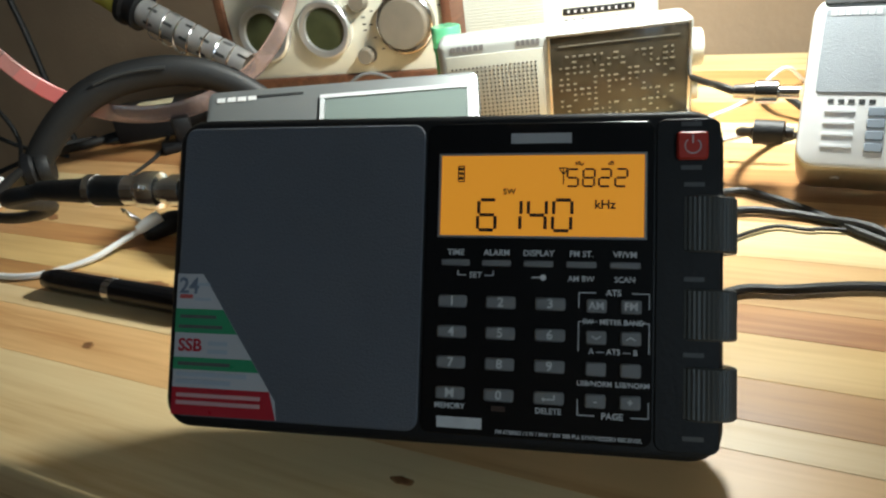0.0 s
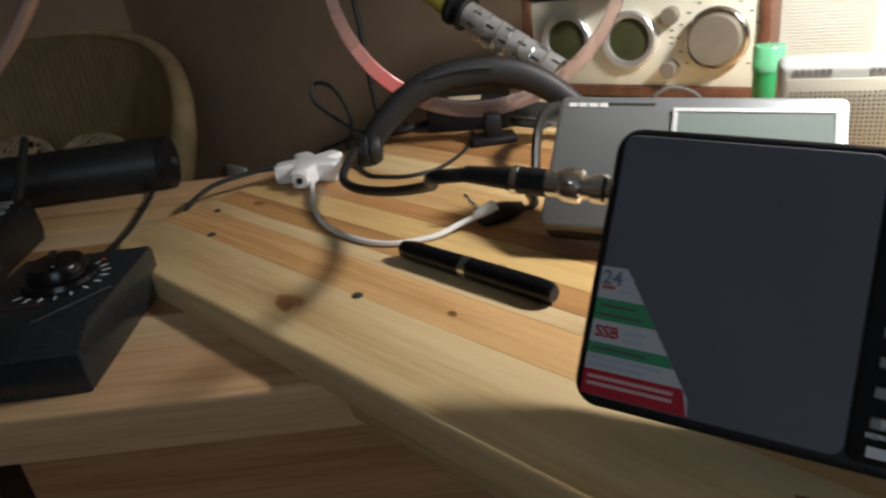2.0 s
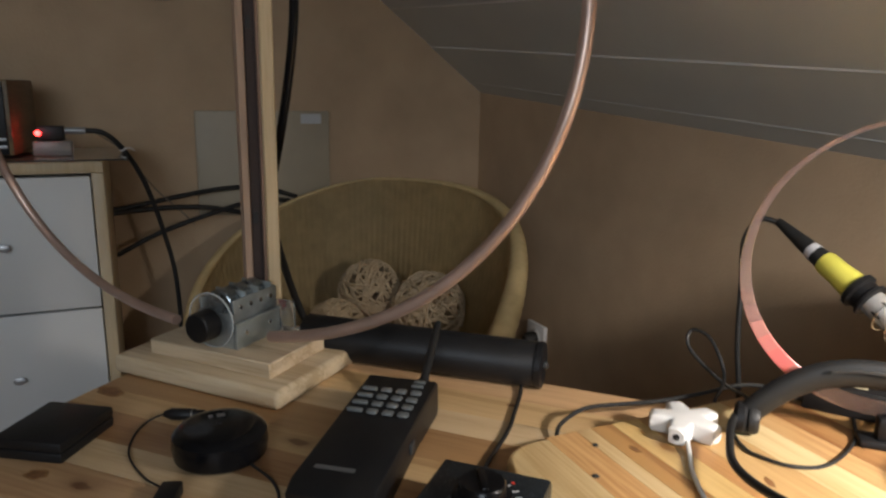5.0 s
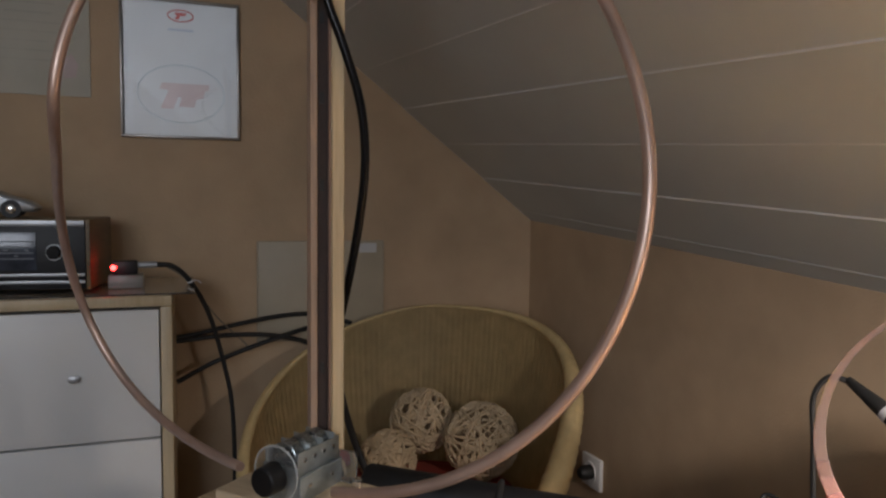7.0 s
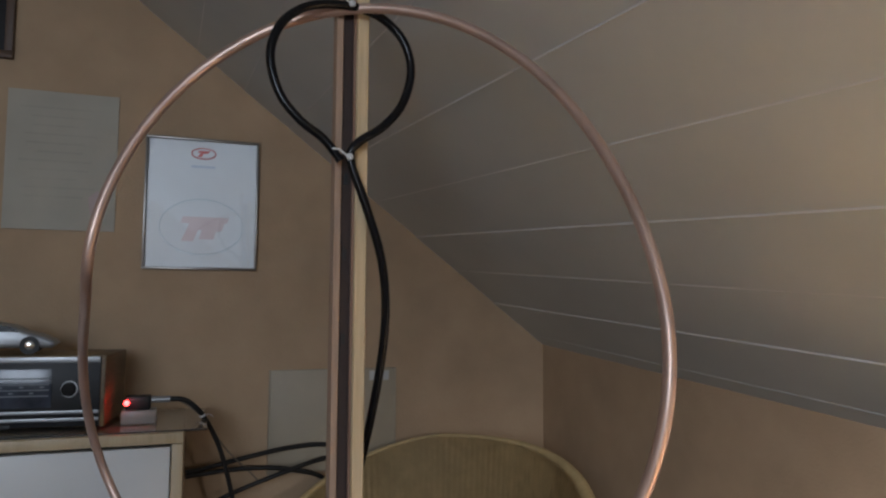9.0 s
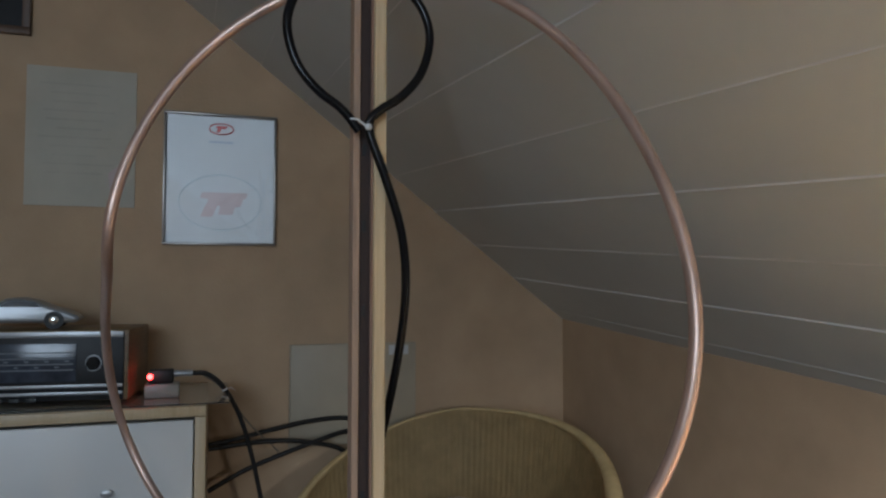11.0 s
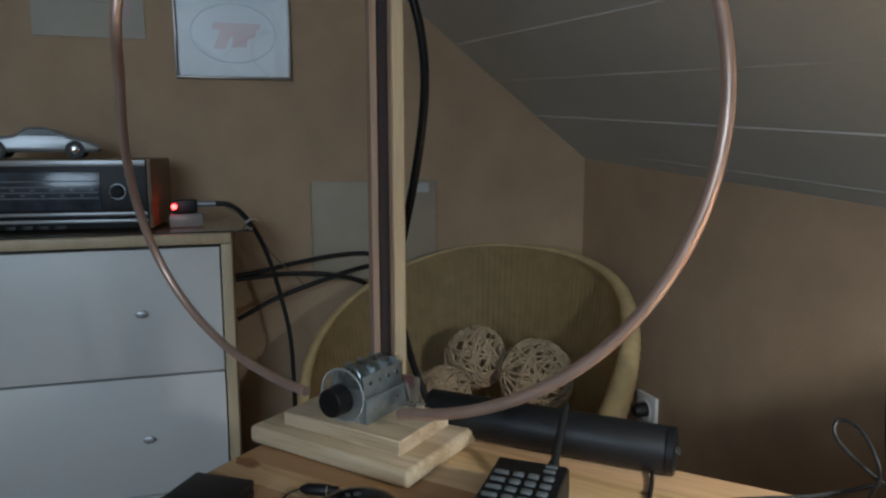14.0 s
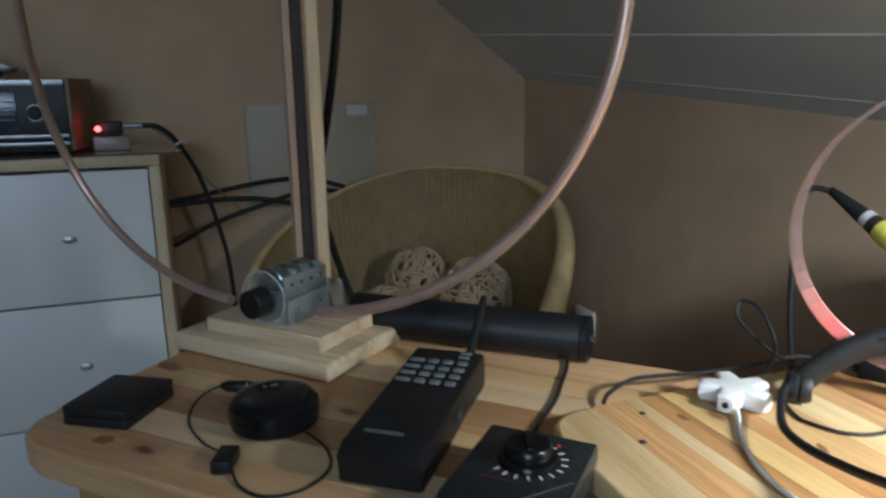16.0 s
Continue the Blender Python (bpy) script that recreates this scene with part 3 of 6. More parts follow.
part("set_bracket", merged(box(0.0028, 0.0003, 0.0002, (0.1072, 0.0565, 0.0009)), box(0.0028, 0.0003, 0.0002, (0.1162, 0.0565, 0.0009)),
                           box(0.0003, 0.0016, 0.0002, (0.1058, 0.0572, 0.0009)), box(0.0003, 0.0016, 0.0002, (0.1176, 0.0572, 0.0009))), ink, radio)
# number keys
for k, txt in enumerate("123456789M0E"):
    col, row = k % 3, k // 3
    x, y = 0.1043 + col * 0.0161, 0.0477 - row * 0.01003
    key = part("number_key", rect(0.0098, 0.0041, x, y, 0.0008, 0.0014, 0.0006), key_m, radio)
    if txt == "E":
        part("enter_sign", merged(box(0.0036, 0.0005, 0.0003, (x, y - 0.0003, 0.0024)), box(0.0005, 0.0015, 0.0003, (x + 0.0018, y + 0.0004, 0.0024)), moved(box(0.001, 0.001, 0.0003), pose(x - 0.0016, y - 0.0003, 0.0024, 0, 0, 45))), ink, key)
    else:
        part("writing", moved(writing(txt, 0.0042, 0.0001), pose(x, y, 0.0023)), ink, key)
for txt, x in (("MEMORY", 0.1042), ("DELETE", 0.1364)):
    label_on(txt, 0.0025, x, 0.0133)
part("key_dot", rect(0.0045, 0.0016, 0.1203, 0.0132, 0.0008, 0.0003, 0), surface("brown_mark", (0.05, 0.025, 0.015), 0.5), radio)
# square keys
for col in range(2):
    for row in range(4):
        x, y = 0.1511 + col * 0.0107, 0.0475 - row * 0.0100
        key = part("square_key", rect(0.0064, 0.0044, x, y, 0.0008, 0.0013, 0.0005), key_m, radio)
        txt = (("AM", "FM"), ("", ""), ("", ""), ("-", "+"))[row][col]
        if txt:
            part("writing", moved(writing(txt, 0.0034, 0.0001), pose(x, y, 0.0022)), ink, key)
        if row == 1:
            s = 1 if col else -1
            part("arrow_sign", merged(moved(box(0.0018, 0.0004, 0.0003), pose(x - 0.0007, y, 0.0022, 0, 0, 32 * s)), moved(box(0.0018, 0.0004, 0.0003), pose(x + 0.0007, y, 0.0022, 0, 0, -32 * s))), ink, key)
label_on("ATS", 0.0028, 0.1564, 0.0517)
label_on("SW · METER BAND", 0.0023, 0.1564, 0.0424)
label_on("A — ATS — B", 0.0025, 0.1564, 0.0330)
label_on("USB/NORM", 0.0022, 0.1508, 0.0228)
label_on("LSB/NORM", 0.0022, 0.1625, 0.0228)
label_on("PAGE", 0.0028, 0.1564, 0.0128)
label_on("FM STEREO / LW / MW / SW SSB PLL SYNTHESIZED RECEIVER", 0.0017, 0.1425, 0.0058)
for y0, y1 in ((0.0468, 0.0517), (0.0330, 0.0424), (0.0128, 0.0178)):
    part("bracket", merged(*[box(0.0003, y1 - y0, 0.0002, (x, (y0 + y1) / 2, 0.0009)) for x in (0.1456, 0.1674)], *[box(0.0052, 0.0003, 0.0002, (x, y1 if y0 > 0.03 else y0, 0.0009)) for x in (0.1483, 0.1647)]), ink, radio)
# right-hand strip
pk = part("power_key", rect(0.0094, 0.0090, 0.1800, 0.0990, 0.0006, 0.0018, 0.0006, 0.0012), red_key, radio, "red power key")
part("power_sign", merged(moved(tube([(0.0024 * math.sin(radians(a)), 0.0024 * math.cos(radians(a)), 0) for a in range(40, 321, 20)], 0.0002, 6), pose(0.1800, 0.0988, 0.0025)), box(0.0004, 0.0026, 0.0003, (0.1800, 0.1010, 0.0025))), ink, pk)
for y in (0.1062, 0.0922, 0.0868, 0.0568, 0.0332, 0.0075):
    part("small_mark", rect(0.0062, 0.0014, 0.1808 if y < 0.09 else 0.1798, y, 0.0006, 0.0002, 0), ink_dim, radio)


def thumb_knob(y, h):
    """A ribbed thumbwheel that sticks out of the right side."""
    prof = [(0, 0), (0.0106, 0), (0.0112, 0.0006), (0.0112, h - 0.0006), (0.0106, h), (0, h)]
    b = lathe(prof, 96)
    for v in b.verts:
        if math.hypot(v.co.x, v.co.y) > 0.0105:
            a = round(math.atan2(v.co.y, v.co.x) / (2 * math.pi) * 96)
            s = 1.0 if a % 2 else 0.972
            v.co.x *= s
            v.co.y *= s
    return moved(b, pose(0.1840, y - h / 2, -0.0085, -90, 0, 0))


for y, h in ((0.0743, 0.0180), (0.0457, 0.0160), (0.0212, 0.0165)):
    part("thumb_knob", thumb_knob(y, h), surface("grey_wheel", (0.065, 0.066, 0.062), 0.5, vary=0.12, coarse=30, fine=500), radio, "ribbed dark grey thumbwheel")
# sticker on the grille, cut on the slant
stick = part("sticker", prism([(0.0036, 0.0046), (0.0436, 0.0046), (0.0428, 0.0110), (0.0135, 0.0545), (0.0036, 0.0545)], 0.0012, 0.0014), label_w, radio, "white sticker with green and red bands")


def band(y0, y1, mat, name):
    e = lambda y: min(0.0434, 0.0135 + (0.0545 - y) / 0.0435 * 0.0293)
    part(name, prism([(0.0036, y0), (e(y0), y0), (e(y1), y1), (0.0036, y1)], 0.0014, 0.0016), mat, stick)


band(0.0046, 0.0142, label_r, "red_band")
band(0.0205, 0.0248, label_g, "green_band")
band(0.0335, 0.0420, label_g, "green_band")
part("writing", moved(writing("SSB", 0.0062, 0.0001), pose(0.0098, 0.0290, 0.0017)), label_r, stick)
part("writing", moved(writing("24", 0.0078, 0.0001), pose(0.0084, 0.0500, 0.0017)), surface("slate_print", (0.16, 0.19, 0.25), 0.6, bump=0), stick)
for w, h, n, x, y, mm in ((0.005, 0.0010, 1, 0.0140, 0.0508, print_b), (0.005, 0.0014, 1, 0.0075, 0.0464, print_r), (0.006, 0.0010, 1, 0.0140, 0.0455, print_b), (0.014, 0.0011, 1, 0.0125, 0.0393, ink_dim), (0.017, 0.0011, 1, 0.0135, 0.0357, ink_dim),
                          (0.0075, 0.0015, 2, 0.0205, 0.0300, print_b), (0.020, 0.0012, 1, 0.0155, 0.0226, ink_dim), (0.027, 0.0015, 1, 0.0185, 0.0189, print_b), (0.021, 0.0015, 1, 0.0155, 0.0163, print_b), (0.032, 0.0014, 2, 0.0215, 0.0116, surface("pink_print", (0.60, 0.36, 0.36), 0.5, bump=0))):
    part("bar", moved(bars(w, h, n, 0.9, 0.0002), pose(x, y, 0.0016)), mm, stick)
# kickstand and socket for the aerial plug
part("kickstand", aimed(box(0.05, 0.0025, 0.078, (0, 0, 0.039), 0.0008), (0.096, 0.075, -0.032), (0.096, 0.036, -0.098)), black, radio)
part("aerial_socket", aimed(cyl(0.0055, 0.004, 0.0008), (0.0, 0.087, -0.014), (-0.01, 0.087, -0.014)), chrome, radio)


def R(x, y, z):
    """A point of the main radio in the room."""
    return radio.matrix_basis @ Vector((x, y, z))


# ---- aerial plug and its coaxial cable ----
p0, pd = R(-0.004, 0.087, -0.014), -RW
plug = thing("coaxial_cable", pose(0, 0, 0), "black coaxial cable with a silver plug in the radio's side", "cable")
a = p0
part("plug", merged(aimed(lathe([(0, 0), (0.0056, 0), (0.0064, 0.001), (0.0064, 0.006), (0.0052, 0.007), (0.0052, 0.010), (0.0072, 0.011), (0.0076, 0.012), (0.0076, 0.018), (0.0070, 0.0195), (0.0060, 0.0205), (0.0060, 0.026), (0, 0.026)], 28), a, a + pd), aimed(cyl(0.0016, 0.003, 0.0004, 10), a + pd * 0.015 + RN * 0.008, a + pd * 0.015 + RN)), surface("nickel", (0.90, 0.88, 0.85), 0.16, 1.0, vary=0.05, coarse=60, fine=300, bump=0.03), plug, "shiny nickel plug")
b = a + pd * 0.026
part("boot", aimed(lathe([(0, 0), (0.0062, 0), (0.0062, 0.016), (0.0050, 0.020), (0.0040, 0.040), (0, 0.040)], 18), b, b + pd), rubber, plug)
part("ferrule", aimed(lathe([(0.0050, 0), (0.0066, 0.0004), (0.0066, 0.0034), (0.0050, 0.0038)], 18), b + pd * 0.013, b + pd), surface("nickel", (0.9, 0.88, 0.85), 0.16, 1.0), plug, "thin nickel ring")
c = b + pd * 0.038
part("cable", tube(spline([c, c + pd * 0.024 + Vector((0.004, 0, -0.006)), (0.186, 0.420, 0.836), (0.207, 0.480, 0.815), (0.216, 0.528, 0.806), (0.229, 0.562, 0.803), (0.255, 0.592, 0.801), (0.296, 0.628, 0.799), (0.345, 0.657, 0.795), (0.40, 0.672, 0.7860), (0.46, 0.665, 0.7840)], 8), 0.0036, 10), rubber, plug)

# ---- silver radio lying back behind the main one ----
SW_ = Vector((0.372, -0.928, -0.03)).normalized()
SU = Vector((0.696, 0.23, 0.68)).normalized()
SN = SW_.cross(SU).normalized()
SU = SN.cross(SW_).normalized()
sony = thing("silver_radio", frame_of((0.2341, 0.3777, 0.8010), SW_, SU, SN), "small silver radio with a grey display leaning back on the board", "radio")
part("front", prism(rounded(0.168, 0.093, 0.005, 4), -0.010, 0, 0.002, 2), surface("grey_metal_paint", (0.27, 0.285, 0.285), 0.38, 0.55, vary=0.08, coarse=15, fine=700, bump=0.06), sony)
part("back", prism(rounded(0.168, 0.093, 0.007, 4), -0.024, -0.0102, 0.003, 2), dark_grey, sony, "dark grey back shell")
part("display", rect(0.086, 0.034, 0.118, 0.064, 0.0004, 0.0006, 0.0003), surface("grey_lcd", (0.20, 0.24, 0.22), 0.12, vary=0.05, bump=0), sony, "unlit grey-green display")
part("display_frame", merged(box(0.092, 0.0025, 0.0016, (0.118, 0.0825, 0.0008)), box(0.092, 0.0025, 0.0016, (0.118, 0.0455, 0.0008)), box(0.0025, 0.034, 0.0016, (0.0735, 0.064, 0.0008)), box(0.0025, 0.034, 0.0016, (0.1625, 0.064, 0.0008))), surface("bright_trim", (0.85, 0.86, 0.86), 0.35, 0.3, vary=0.05, bump=0), sony)
part("maker_mark", merged(*[rect(0.0052, 0.0030, 0.009 + k * 0.0066, 0.086, 0.0002, 0.0003, 0) for k in range(4)]), white, sony)
part("print_line", rect(0.030, 0.0014, 0.046, 0.0870, 0.0002, 0.0002, 0), dark_grey, sony)
for k in range(5):
    for j in range(2):
        part("button", rect(0.012, 0.006, 0.085 + k * 0.0175, 0.014 + j * 0.017, 0.0, 0.0016, 0.0006), dark_grey, sony)
part("stand", box(0.05, 0.004, 0.075, (0.088, 0.086, -0.058), 0.001), dark_grey, sony)

# ---- loop aerial on its wooden foot ----
foot = thing("loop_aerial", pose(-0.100, 1.008, LOW, 0, 0, 42), "home-made copper loop aerial on a pale wooden post and foot", "aerial")


def in_foot(p):
    return foot.matrix_basis.inverted() @ Vector(p)


part("foot_plate", box(0.152, 0.236, 0.022, (0, 0, 0.011), 0.006, 3), spruce, foot, "thick pale spruce plate with rounded edges")
part("upper_plate", box(0.103, 0.173, 0.018, (-0.0015, -0.0045, 0.031), 0.0015, 1), spruce, foot)
px, py = -0.060, 1.045
turn = pose(0, 0, 0, 0, 0, -42)
PL = in_foot((px, py, LOW))
part("post", moved(box(0.0158, 0.034, 0.82, (0.0122, 0.004, 0.45), 0.0015, 1), Matrix.Translation(PL) @ turn), spruce_z, foot, "pale square wooden batten")
part("post_strip", moved(box(0.0030, 0.026, 0.82, (0.0026, 0.003, 0.45), 0.0004, 1), Matrix.Translation(PL) @ turn), brown_z, foot, "thin brown wooden strip")
part("post_strip", moved(box(0.009, 0.024, 0.82, (-0.0170, 0.002, 0.45), 0.001, 1), Matrix.Translation(PL) @ turn), wood("pale_brown_strip", (0.40, 0.275, 0.195), (0.27, 0.165, 0.11), "Z", rough=0.6, knots=False, piece=0.05), foot, "brown wooden strip beside the batten")
# the slot's darkness is put into the colour of a strip set back in it
part("dark_slot_strip", moved(box(0.0136, 0.012, 0.81, (-0.0052, 0.002, 0.445), 0.0006, 1), Matrix.Translation(PL) @ turn), surface("dark_slot", (0.035, 0.02, 0.016), 0.7), foot)
for z in (0.175, 0.40, 0.505, 0.60):
    part("dark_mark", moved(box(0.005, 0.002, 0.014, (-0.0065, -0.0050, z)), Matrix.Translation(PL) @ turn), rubber, foot)
# copper loop, bent by hand: its side by the chest leans away from the post
LA = radians(-43.7)
ld, ln = Vector((math.cos(LA), math.sin(LA), 0)), Vector((-math.sin(LA), math.cos(LA), 0))
lc = Vector((-0.1011, 0.9961, 1.1413))
pts = []
for i in range(121):
    a = radians(-90 + 9 + (360 - 24) * i / 120)
    c2, s2, s3 = math.cos(2 * a), math.sin(2 * a), math.sin(3 * a)
    dr = -0.0398 * c2 + 0.0542 * s2 - 0.0521 * s3 + 0.0026 * math.cos(3 * a) + 0.0039 * math.cos(4 * a) + 0.0154 * math.sin(4 * a)
    off = -0.0122 * math.sin(a) - 0.0154 * c2 + 0.0750 * s2 - 0.0078 * math.cos(3 * a) - 0.0355 * s3
    pts.append(in_foot(lc + ld * (0.4237 + dr) * math.cos(a) + ln * off + Vector((0, 0, (0.3370 + dr) * math.sin(a)))))
part("copper_loop", tube(pts, 0.0064, 14), copper, foot, "bent copper pipe loop")
# tuning capacitor at the foot: bracket, side plates with screws, rounded plate packs, knob in a clear dome
CP = Matrix.Translation((0.003, -0.004, 0.040))
tin = surface("zinc_plate", (0.40, 0.45, 0.46), 0.34, 0.7, vary=0.2, coarse=60, fine=400)
cap = part("capacitor", moved(merged(box(0.079, 0.004, 0.030, (0, -0.0275, 0.015), 0.0008), box(0.075, 0.003, 0.028, (0.001, -0.0225, 0.042), 0.0008), box(0.075, 0.003, 0.054, (0.001, 0.0235, 0.027), 0.0008),
                                     box(0.003, 0.050, 0.040, (-0.038, 0, 0.020), 0.0008), box(0.003, 0.048, 0.056, (0.038, 0, 0.028), 0.0008), box(0.077, 0.047, 0.003, (0, 0, 0.0018))), CP), tin, foot, "grey metal tuning capacitor")
for k in range(3):
    part("plate_pack", moved(lathe([(0, 0), (0.0155, 0), (0.0170, 0.0012), (0.0170, 0.0162), (0.0155, 0.0175), (0, 0.0175)], 26), CP @ pose(-0.032 + k * 0.0228, 0.001, 0.0475, 0, 90, 0)), surface("plate_grey", (0.26, 0.29, 0.30), 0.28, 0.85, vary=0.35, coarse=120, fine=500), cap)
    part("divider", moved(box(0.0016, 0.044, 0.034, (-0.0126 + k * 0.0228, 0, 0.044), 0.0004), CP), tin, cap)
for k in range(4):
    part("screw", moved(lathe([(0, 0), (0.0030, 0), (0.0026, 0.0014), (0, 0.0018)], 12), CP @ pose(-0.026 + k * 0.0175, -0.0240, 0.046, 90, 0, 0)), chrome, cap)
for k in range(2):
    part("screw", moved(lathe([(0, 0), (0.0030, 0), (0.0026, 0.0014), (0, 0.0018)], 12), CP @ pose(-0.024 + k * 0.042, -0.0295, 0.017, 90, 0, 0)), chrome, cap)
part("axle", moved(cyl(0.003, 0.03, seg=12), CP @ pose(-0.038, 0, 0.030, 0, -90, 0)), chrome, cap)
part("clear_disc", moved(cyl(0.0310, 0.0022, 0.0005, 40), CP @ pose(-0.043, 0.002, 0.0325, 0, -90, 0)), glass, cap, "clear plastic disc behind the knob")
part("disc_rim", moved(tube([(0.0312 * math.cos(a), 0.0312 * math.sin(a), 0) for a in [k * math.pi / 20 for k in range(40)]], 0.0011, 6, closed=True), CP @ pose(-0.0445, 0.002, 0.0325, 0, -90, 0)), clear("bright_rim", (0.9, 0.95, 0.95), 0.15, 0.6), cap)
part("knob", moved(lathe([(0, 0), (0.0165, 0), (0.0175, 0.001), (0.0165, 0.021), (0.0150, 0.0225), (0, 0.0225)], 28), CP @ pose(-0.048, 0, 0.030, 0, -90, 0)), black, cap, "black tuning knob")
part("clear_bracket", merged(box(0.003, 0.026, 0.040, (0.040, -0.043, 0.060), 0.0006), box(0.018, 0.026, 0.003, (0.048, -0.043, 0.0415), 0.0006)), glass, foot)
part("clamp", moved(lathe([(0, 0), (0.006, 0), (0.0065, 0.002), (0.0060, 0.011), (0.004, 0.013), (0, 0.013)], 16), pose(0.030, -0.064, 0.040)), chrome, foot, "bright clamp at the pipe's end")
# coupling loop of black cable tied to the post
CC = Vector((px - 0.017, py - 0.030, 1.487))
half = ((0.022, -0.082), (0.050, -0.062), (0.074, -0.034), (0.086, 0.000), (0.086, 0.030), (0.072, 0.060), (0.042, 0.082))
ring = [CC + Vector((-x, 0, z)) for x, z in half] + [CC + Vector((0, 0, 0.089))] + [CC + Vector((x, 0, z)) for x, z in half[::-1]]
tz = 1.384
tail = [Vector((px - 0.006, py - 0.028, tz)), (px + 0.014, py - 0.026, 1.33), (px + 0.037, py - 0.022, 1.26), (px + 0.045, py - 0.014, 1.19), (px + 0.040, py, 1.11), (px + 0.030, py + 0.03, 1.02), (px + 0.02, py + 0.05, 0.96)]
part("coupling_cable", tube([in_foot(p) for p in spline([Vector((px - 0.018, py - 0.030, tz - 0.004)), *ring, *tail], 4)], 0.0056, 12), black_gloss, foot, "thick black cable bent to a small loop")
for z, w in ((1.384, 0.012), (1.576, 0.014)):
    part("tie", merged(moved(cyl(0.004, 0.006, 0.001, 12), Matrix.Translation(in_foot((px - 0.010, py - 0.036, z))) @ pose(0, 0, 0, 90, 0, 0)),
                       tube([in_foot(p) for p in ((px - 0.010, py - 0.038, z), (px - 0.022, py - 0.04, z + 0.008), (px - 0.030, py - 0.038, z + 0.006 + w * 0.2))], 0.0012, 6)), white, foot, "white cable tie")
part("post_cap", moved(box(0.012, 0.03, 0.05, (-0.019, 0.002, 0.865), 0.001), Matrix.Translation(PL) @ turn), brown_z, foot)
# cable from the loop down behind the foot
solid("aerial_cable", tube(spline([(px + 0.02, py + 0.053, 0.955), (px + 0.03, py + 0.08, 0.90), (px + 0.06, py + 0.11, 0.80), (0.05, 1.16, 0.66), (0.09, 1.18, 0.45), (0.10, 1.17, 0.2), (0.14, 1.16, 0.006)], 6), 0.005, 10), rubber, "thick black cable hanging behind the loop aerial", "cable")

# ---- things on the corner table ----
pb = thing("battery_box", pose(-0.2816, 0.8870, LOW, 0, 0, -32), "flat black plastic box lying on the pine table", "box")
part("lower_shell", box(0.068, 0.078, 0.0098, (0, 0, 0.0049), 0.0018, 2), black, pb)
part("lid", box(0.068, 0.078, 0.0095, (0, 0, 0.0148), 0.0018, 2), black, pb)

puck = thing("round_speaker", pose(-0.1415, 0.803, LOW), "round glossy black puck with a small pale mark on the table", "speaker")
part("body", lathe([(0, 0), (0.036, 0), (0.041, 0.004), (0.0425, 0.014), (0.0415, 0.024), (0.037, 0.0285), (0.030, 0.0300), (0, 0.0308)], 48), black_gloss, puck)
part("mark", merged(box(0.004, 0.006, 0.0004, (-0.006, 0.018, 0.0306)), box(0.007, 0.006, 0.0004, (0.003, 0.018, 0.0306))), ink_dim, puck)
part("centre_hole", moved(cyl(0.002, 0.0006, seg=14), pose(0, 0.0, 0.0305)), rubber, puck)

jack = thing("jack_lead", pose(0, 0, 0), "thin black lead with a jack coupling and a small inline switch", "cable")
part("coupling", aimed(lathe([(0, 0), (0.003, 0), (0.0045, 0.004), (0.0060, 0.007), (0.0060, 0.030), (0.0050, 0.032), (0.0050, 0.040), (0, 0.040)], 18), (-0.186, 0.896, LOW + 0.006), (-0.137, 0.874, LOW + 0.006)), black, jack)
part("band", aimed(cyl(0.0062, 0.0014, seg=18), (-0.160, 0.8843, LOW + 0.006), (-0.111, 0.8623, LOW + 0.006)), chrome, jack)
part("lead", tube(spline([(-0.186, 0.896, LOW + 0.006), (-0.200, 0.895, LOW + 0.002), (-0.214, 0.870, LOW + 0.0012), (-0.219, 0.83, LOW + 0.0012), (-0.207, 0.785, LOW + 0.0012), (-0.193, 0.757, LOW + 0.004)], 6), 0.0010, 6), rubber, jack)
part("switch", moved(box(0.017, 0.030, 0.012, (0, 0, 0.0062), 0.002, 2), pose(-0.190, 0.738, LOW, 0, 0, -20)), black, jack)
part("lead", tube(spline([(-0.186, 0.724, LOW + 0.004), (-0.182, 0.700, LOW + 0.0014), (-0.165, 0.678, LOW + 0.0014), (-0.135, 0.677, LOW + 0.0014), (-0.110, 0.700, LOW + 0.0014), (-0.106, 0.735, LOW + 0.0014), (-0.120, 0.765, LOW + 0.006)], 6), 0.0014, 6), rubber, jack)

hs = thing("handset", frame_of((-0.112, 0.678, LOW), Vector((0.802, -0.597, 0)).normalized(), Vector((0.597, 0.802, 0)).normalized(), (0, 0, 1)), "black handheld receiver with a grey keypad lying on the table", "handheld radio")
HS_SIDE = [(0.003, 0.003), (0.060, 0.0005), (0.130, 0.006), (0.203, 0.003), (0.208, 0.012), (0.205, 0.039), (0.198, 0.043), (0.100, 0.038), (0.012, 0.034), (0.0, 0.027)]
bmh = prism([(y, z) for y, z in HS_SIDE], 0.0, 0.072, 0.003, 2)
part("body", moved(bmh, frame_of((0.004, 0, 0), (0, 1, 0), (0, 0, 1), (1, 0, 0))), black, hs)
keyslope = math.degrees(math.atan2(0.005, 0.098))
hs_key = surface("grey_keypad", (0.13, 0.14, 0.14), 0.32, vary=0.1)
for r in range(4):
    for cidx in range(4):
        y = 0.123 + r * 0.0145
        z = 0.0384 + (y - 0.100) * 0.051
        wide = cidx == 0
        part("key", moved(box(0.0150 if wide else 0.0110, 0.0050 if wide else 0.0085, 0.0036, (0, 0, 0.0014), 0.0012 if wide else 0.0022, 2), pose(0.0165 if wide else 0.0185 + cidx * 0.0148, y, z, keyslope, 0, 0)), hs_key, hs)
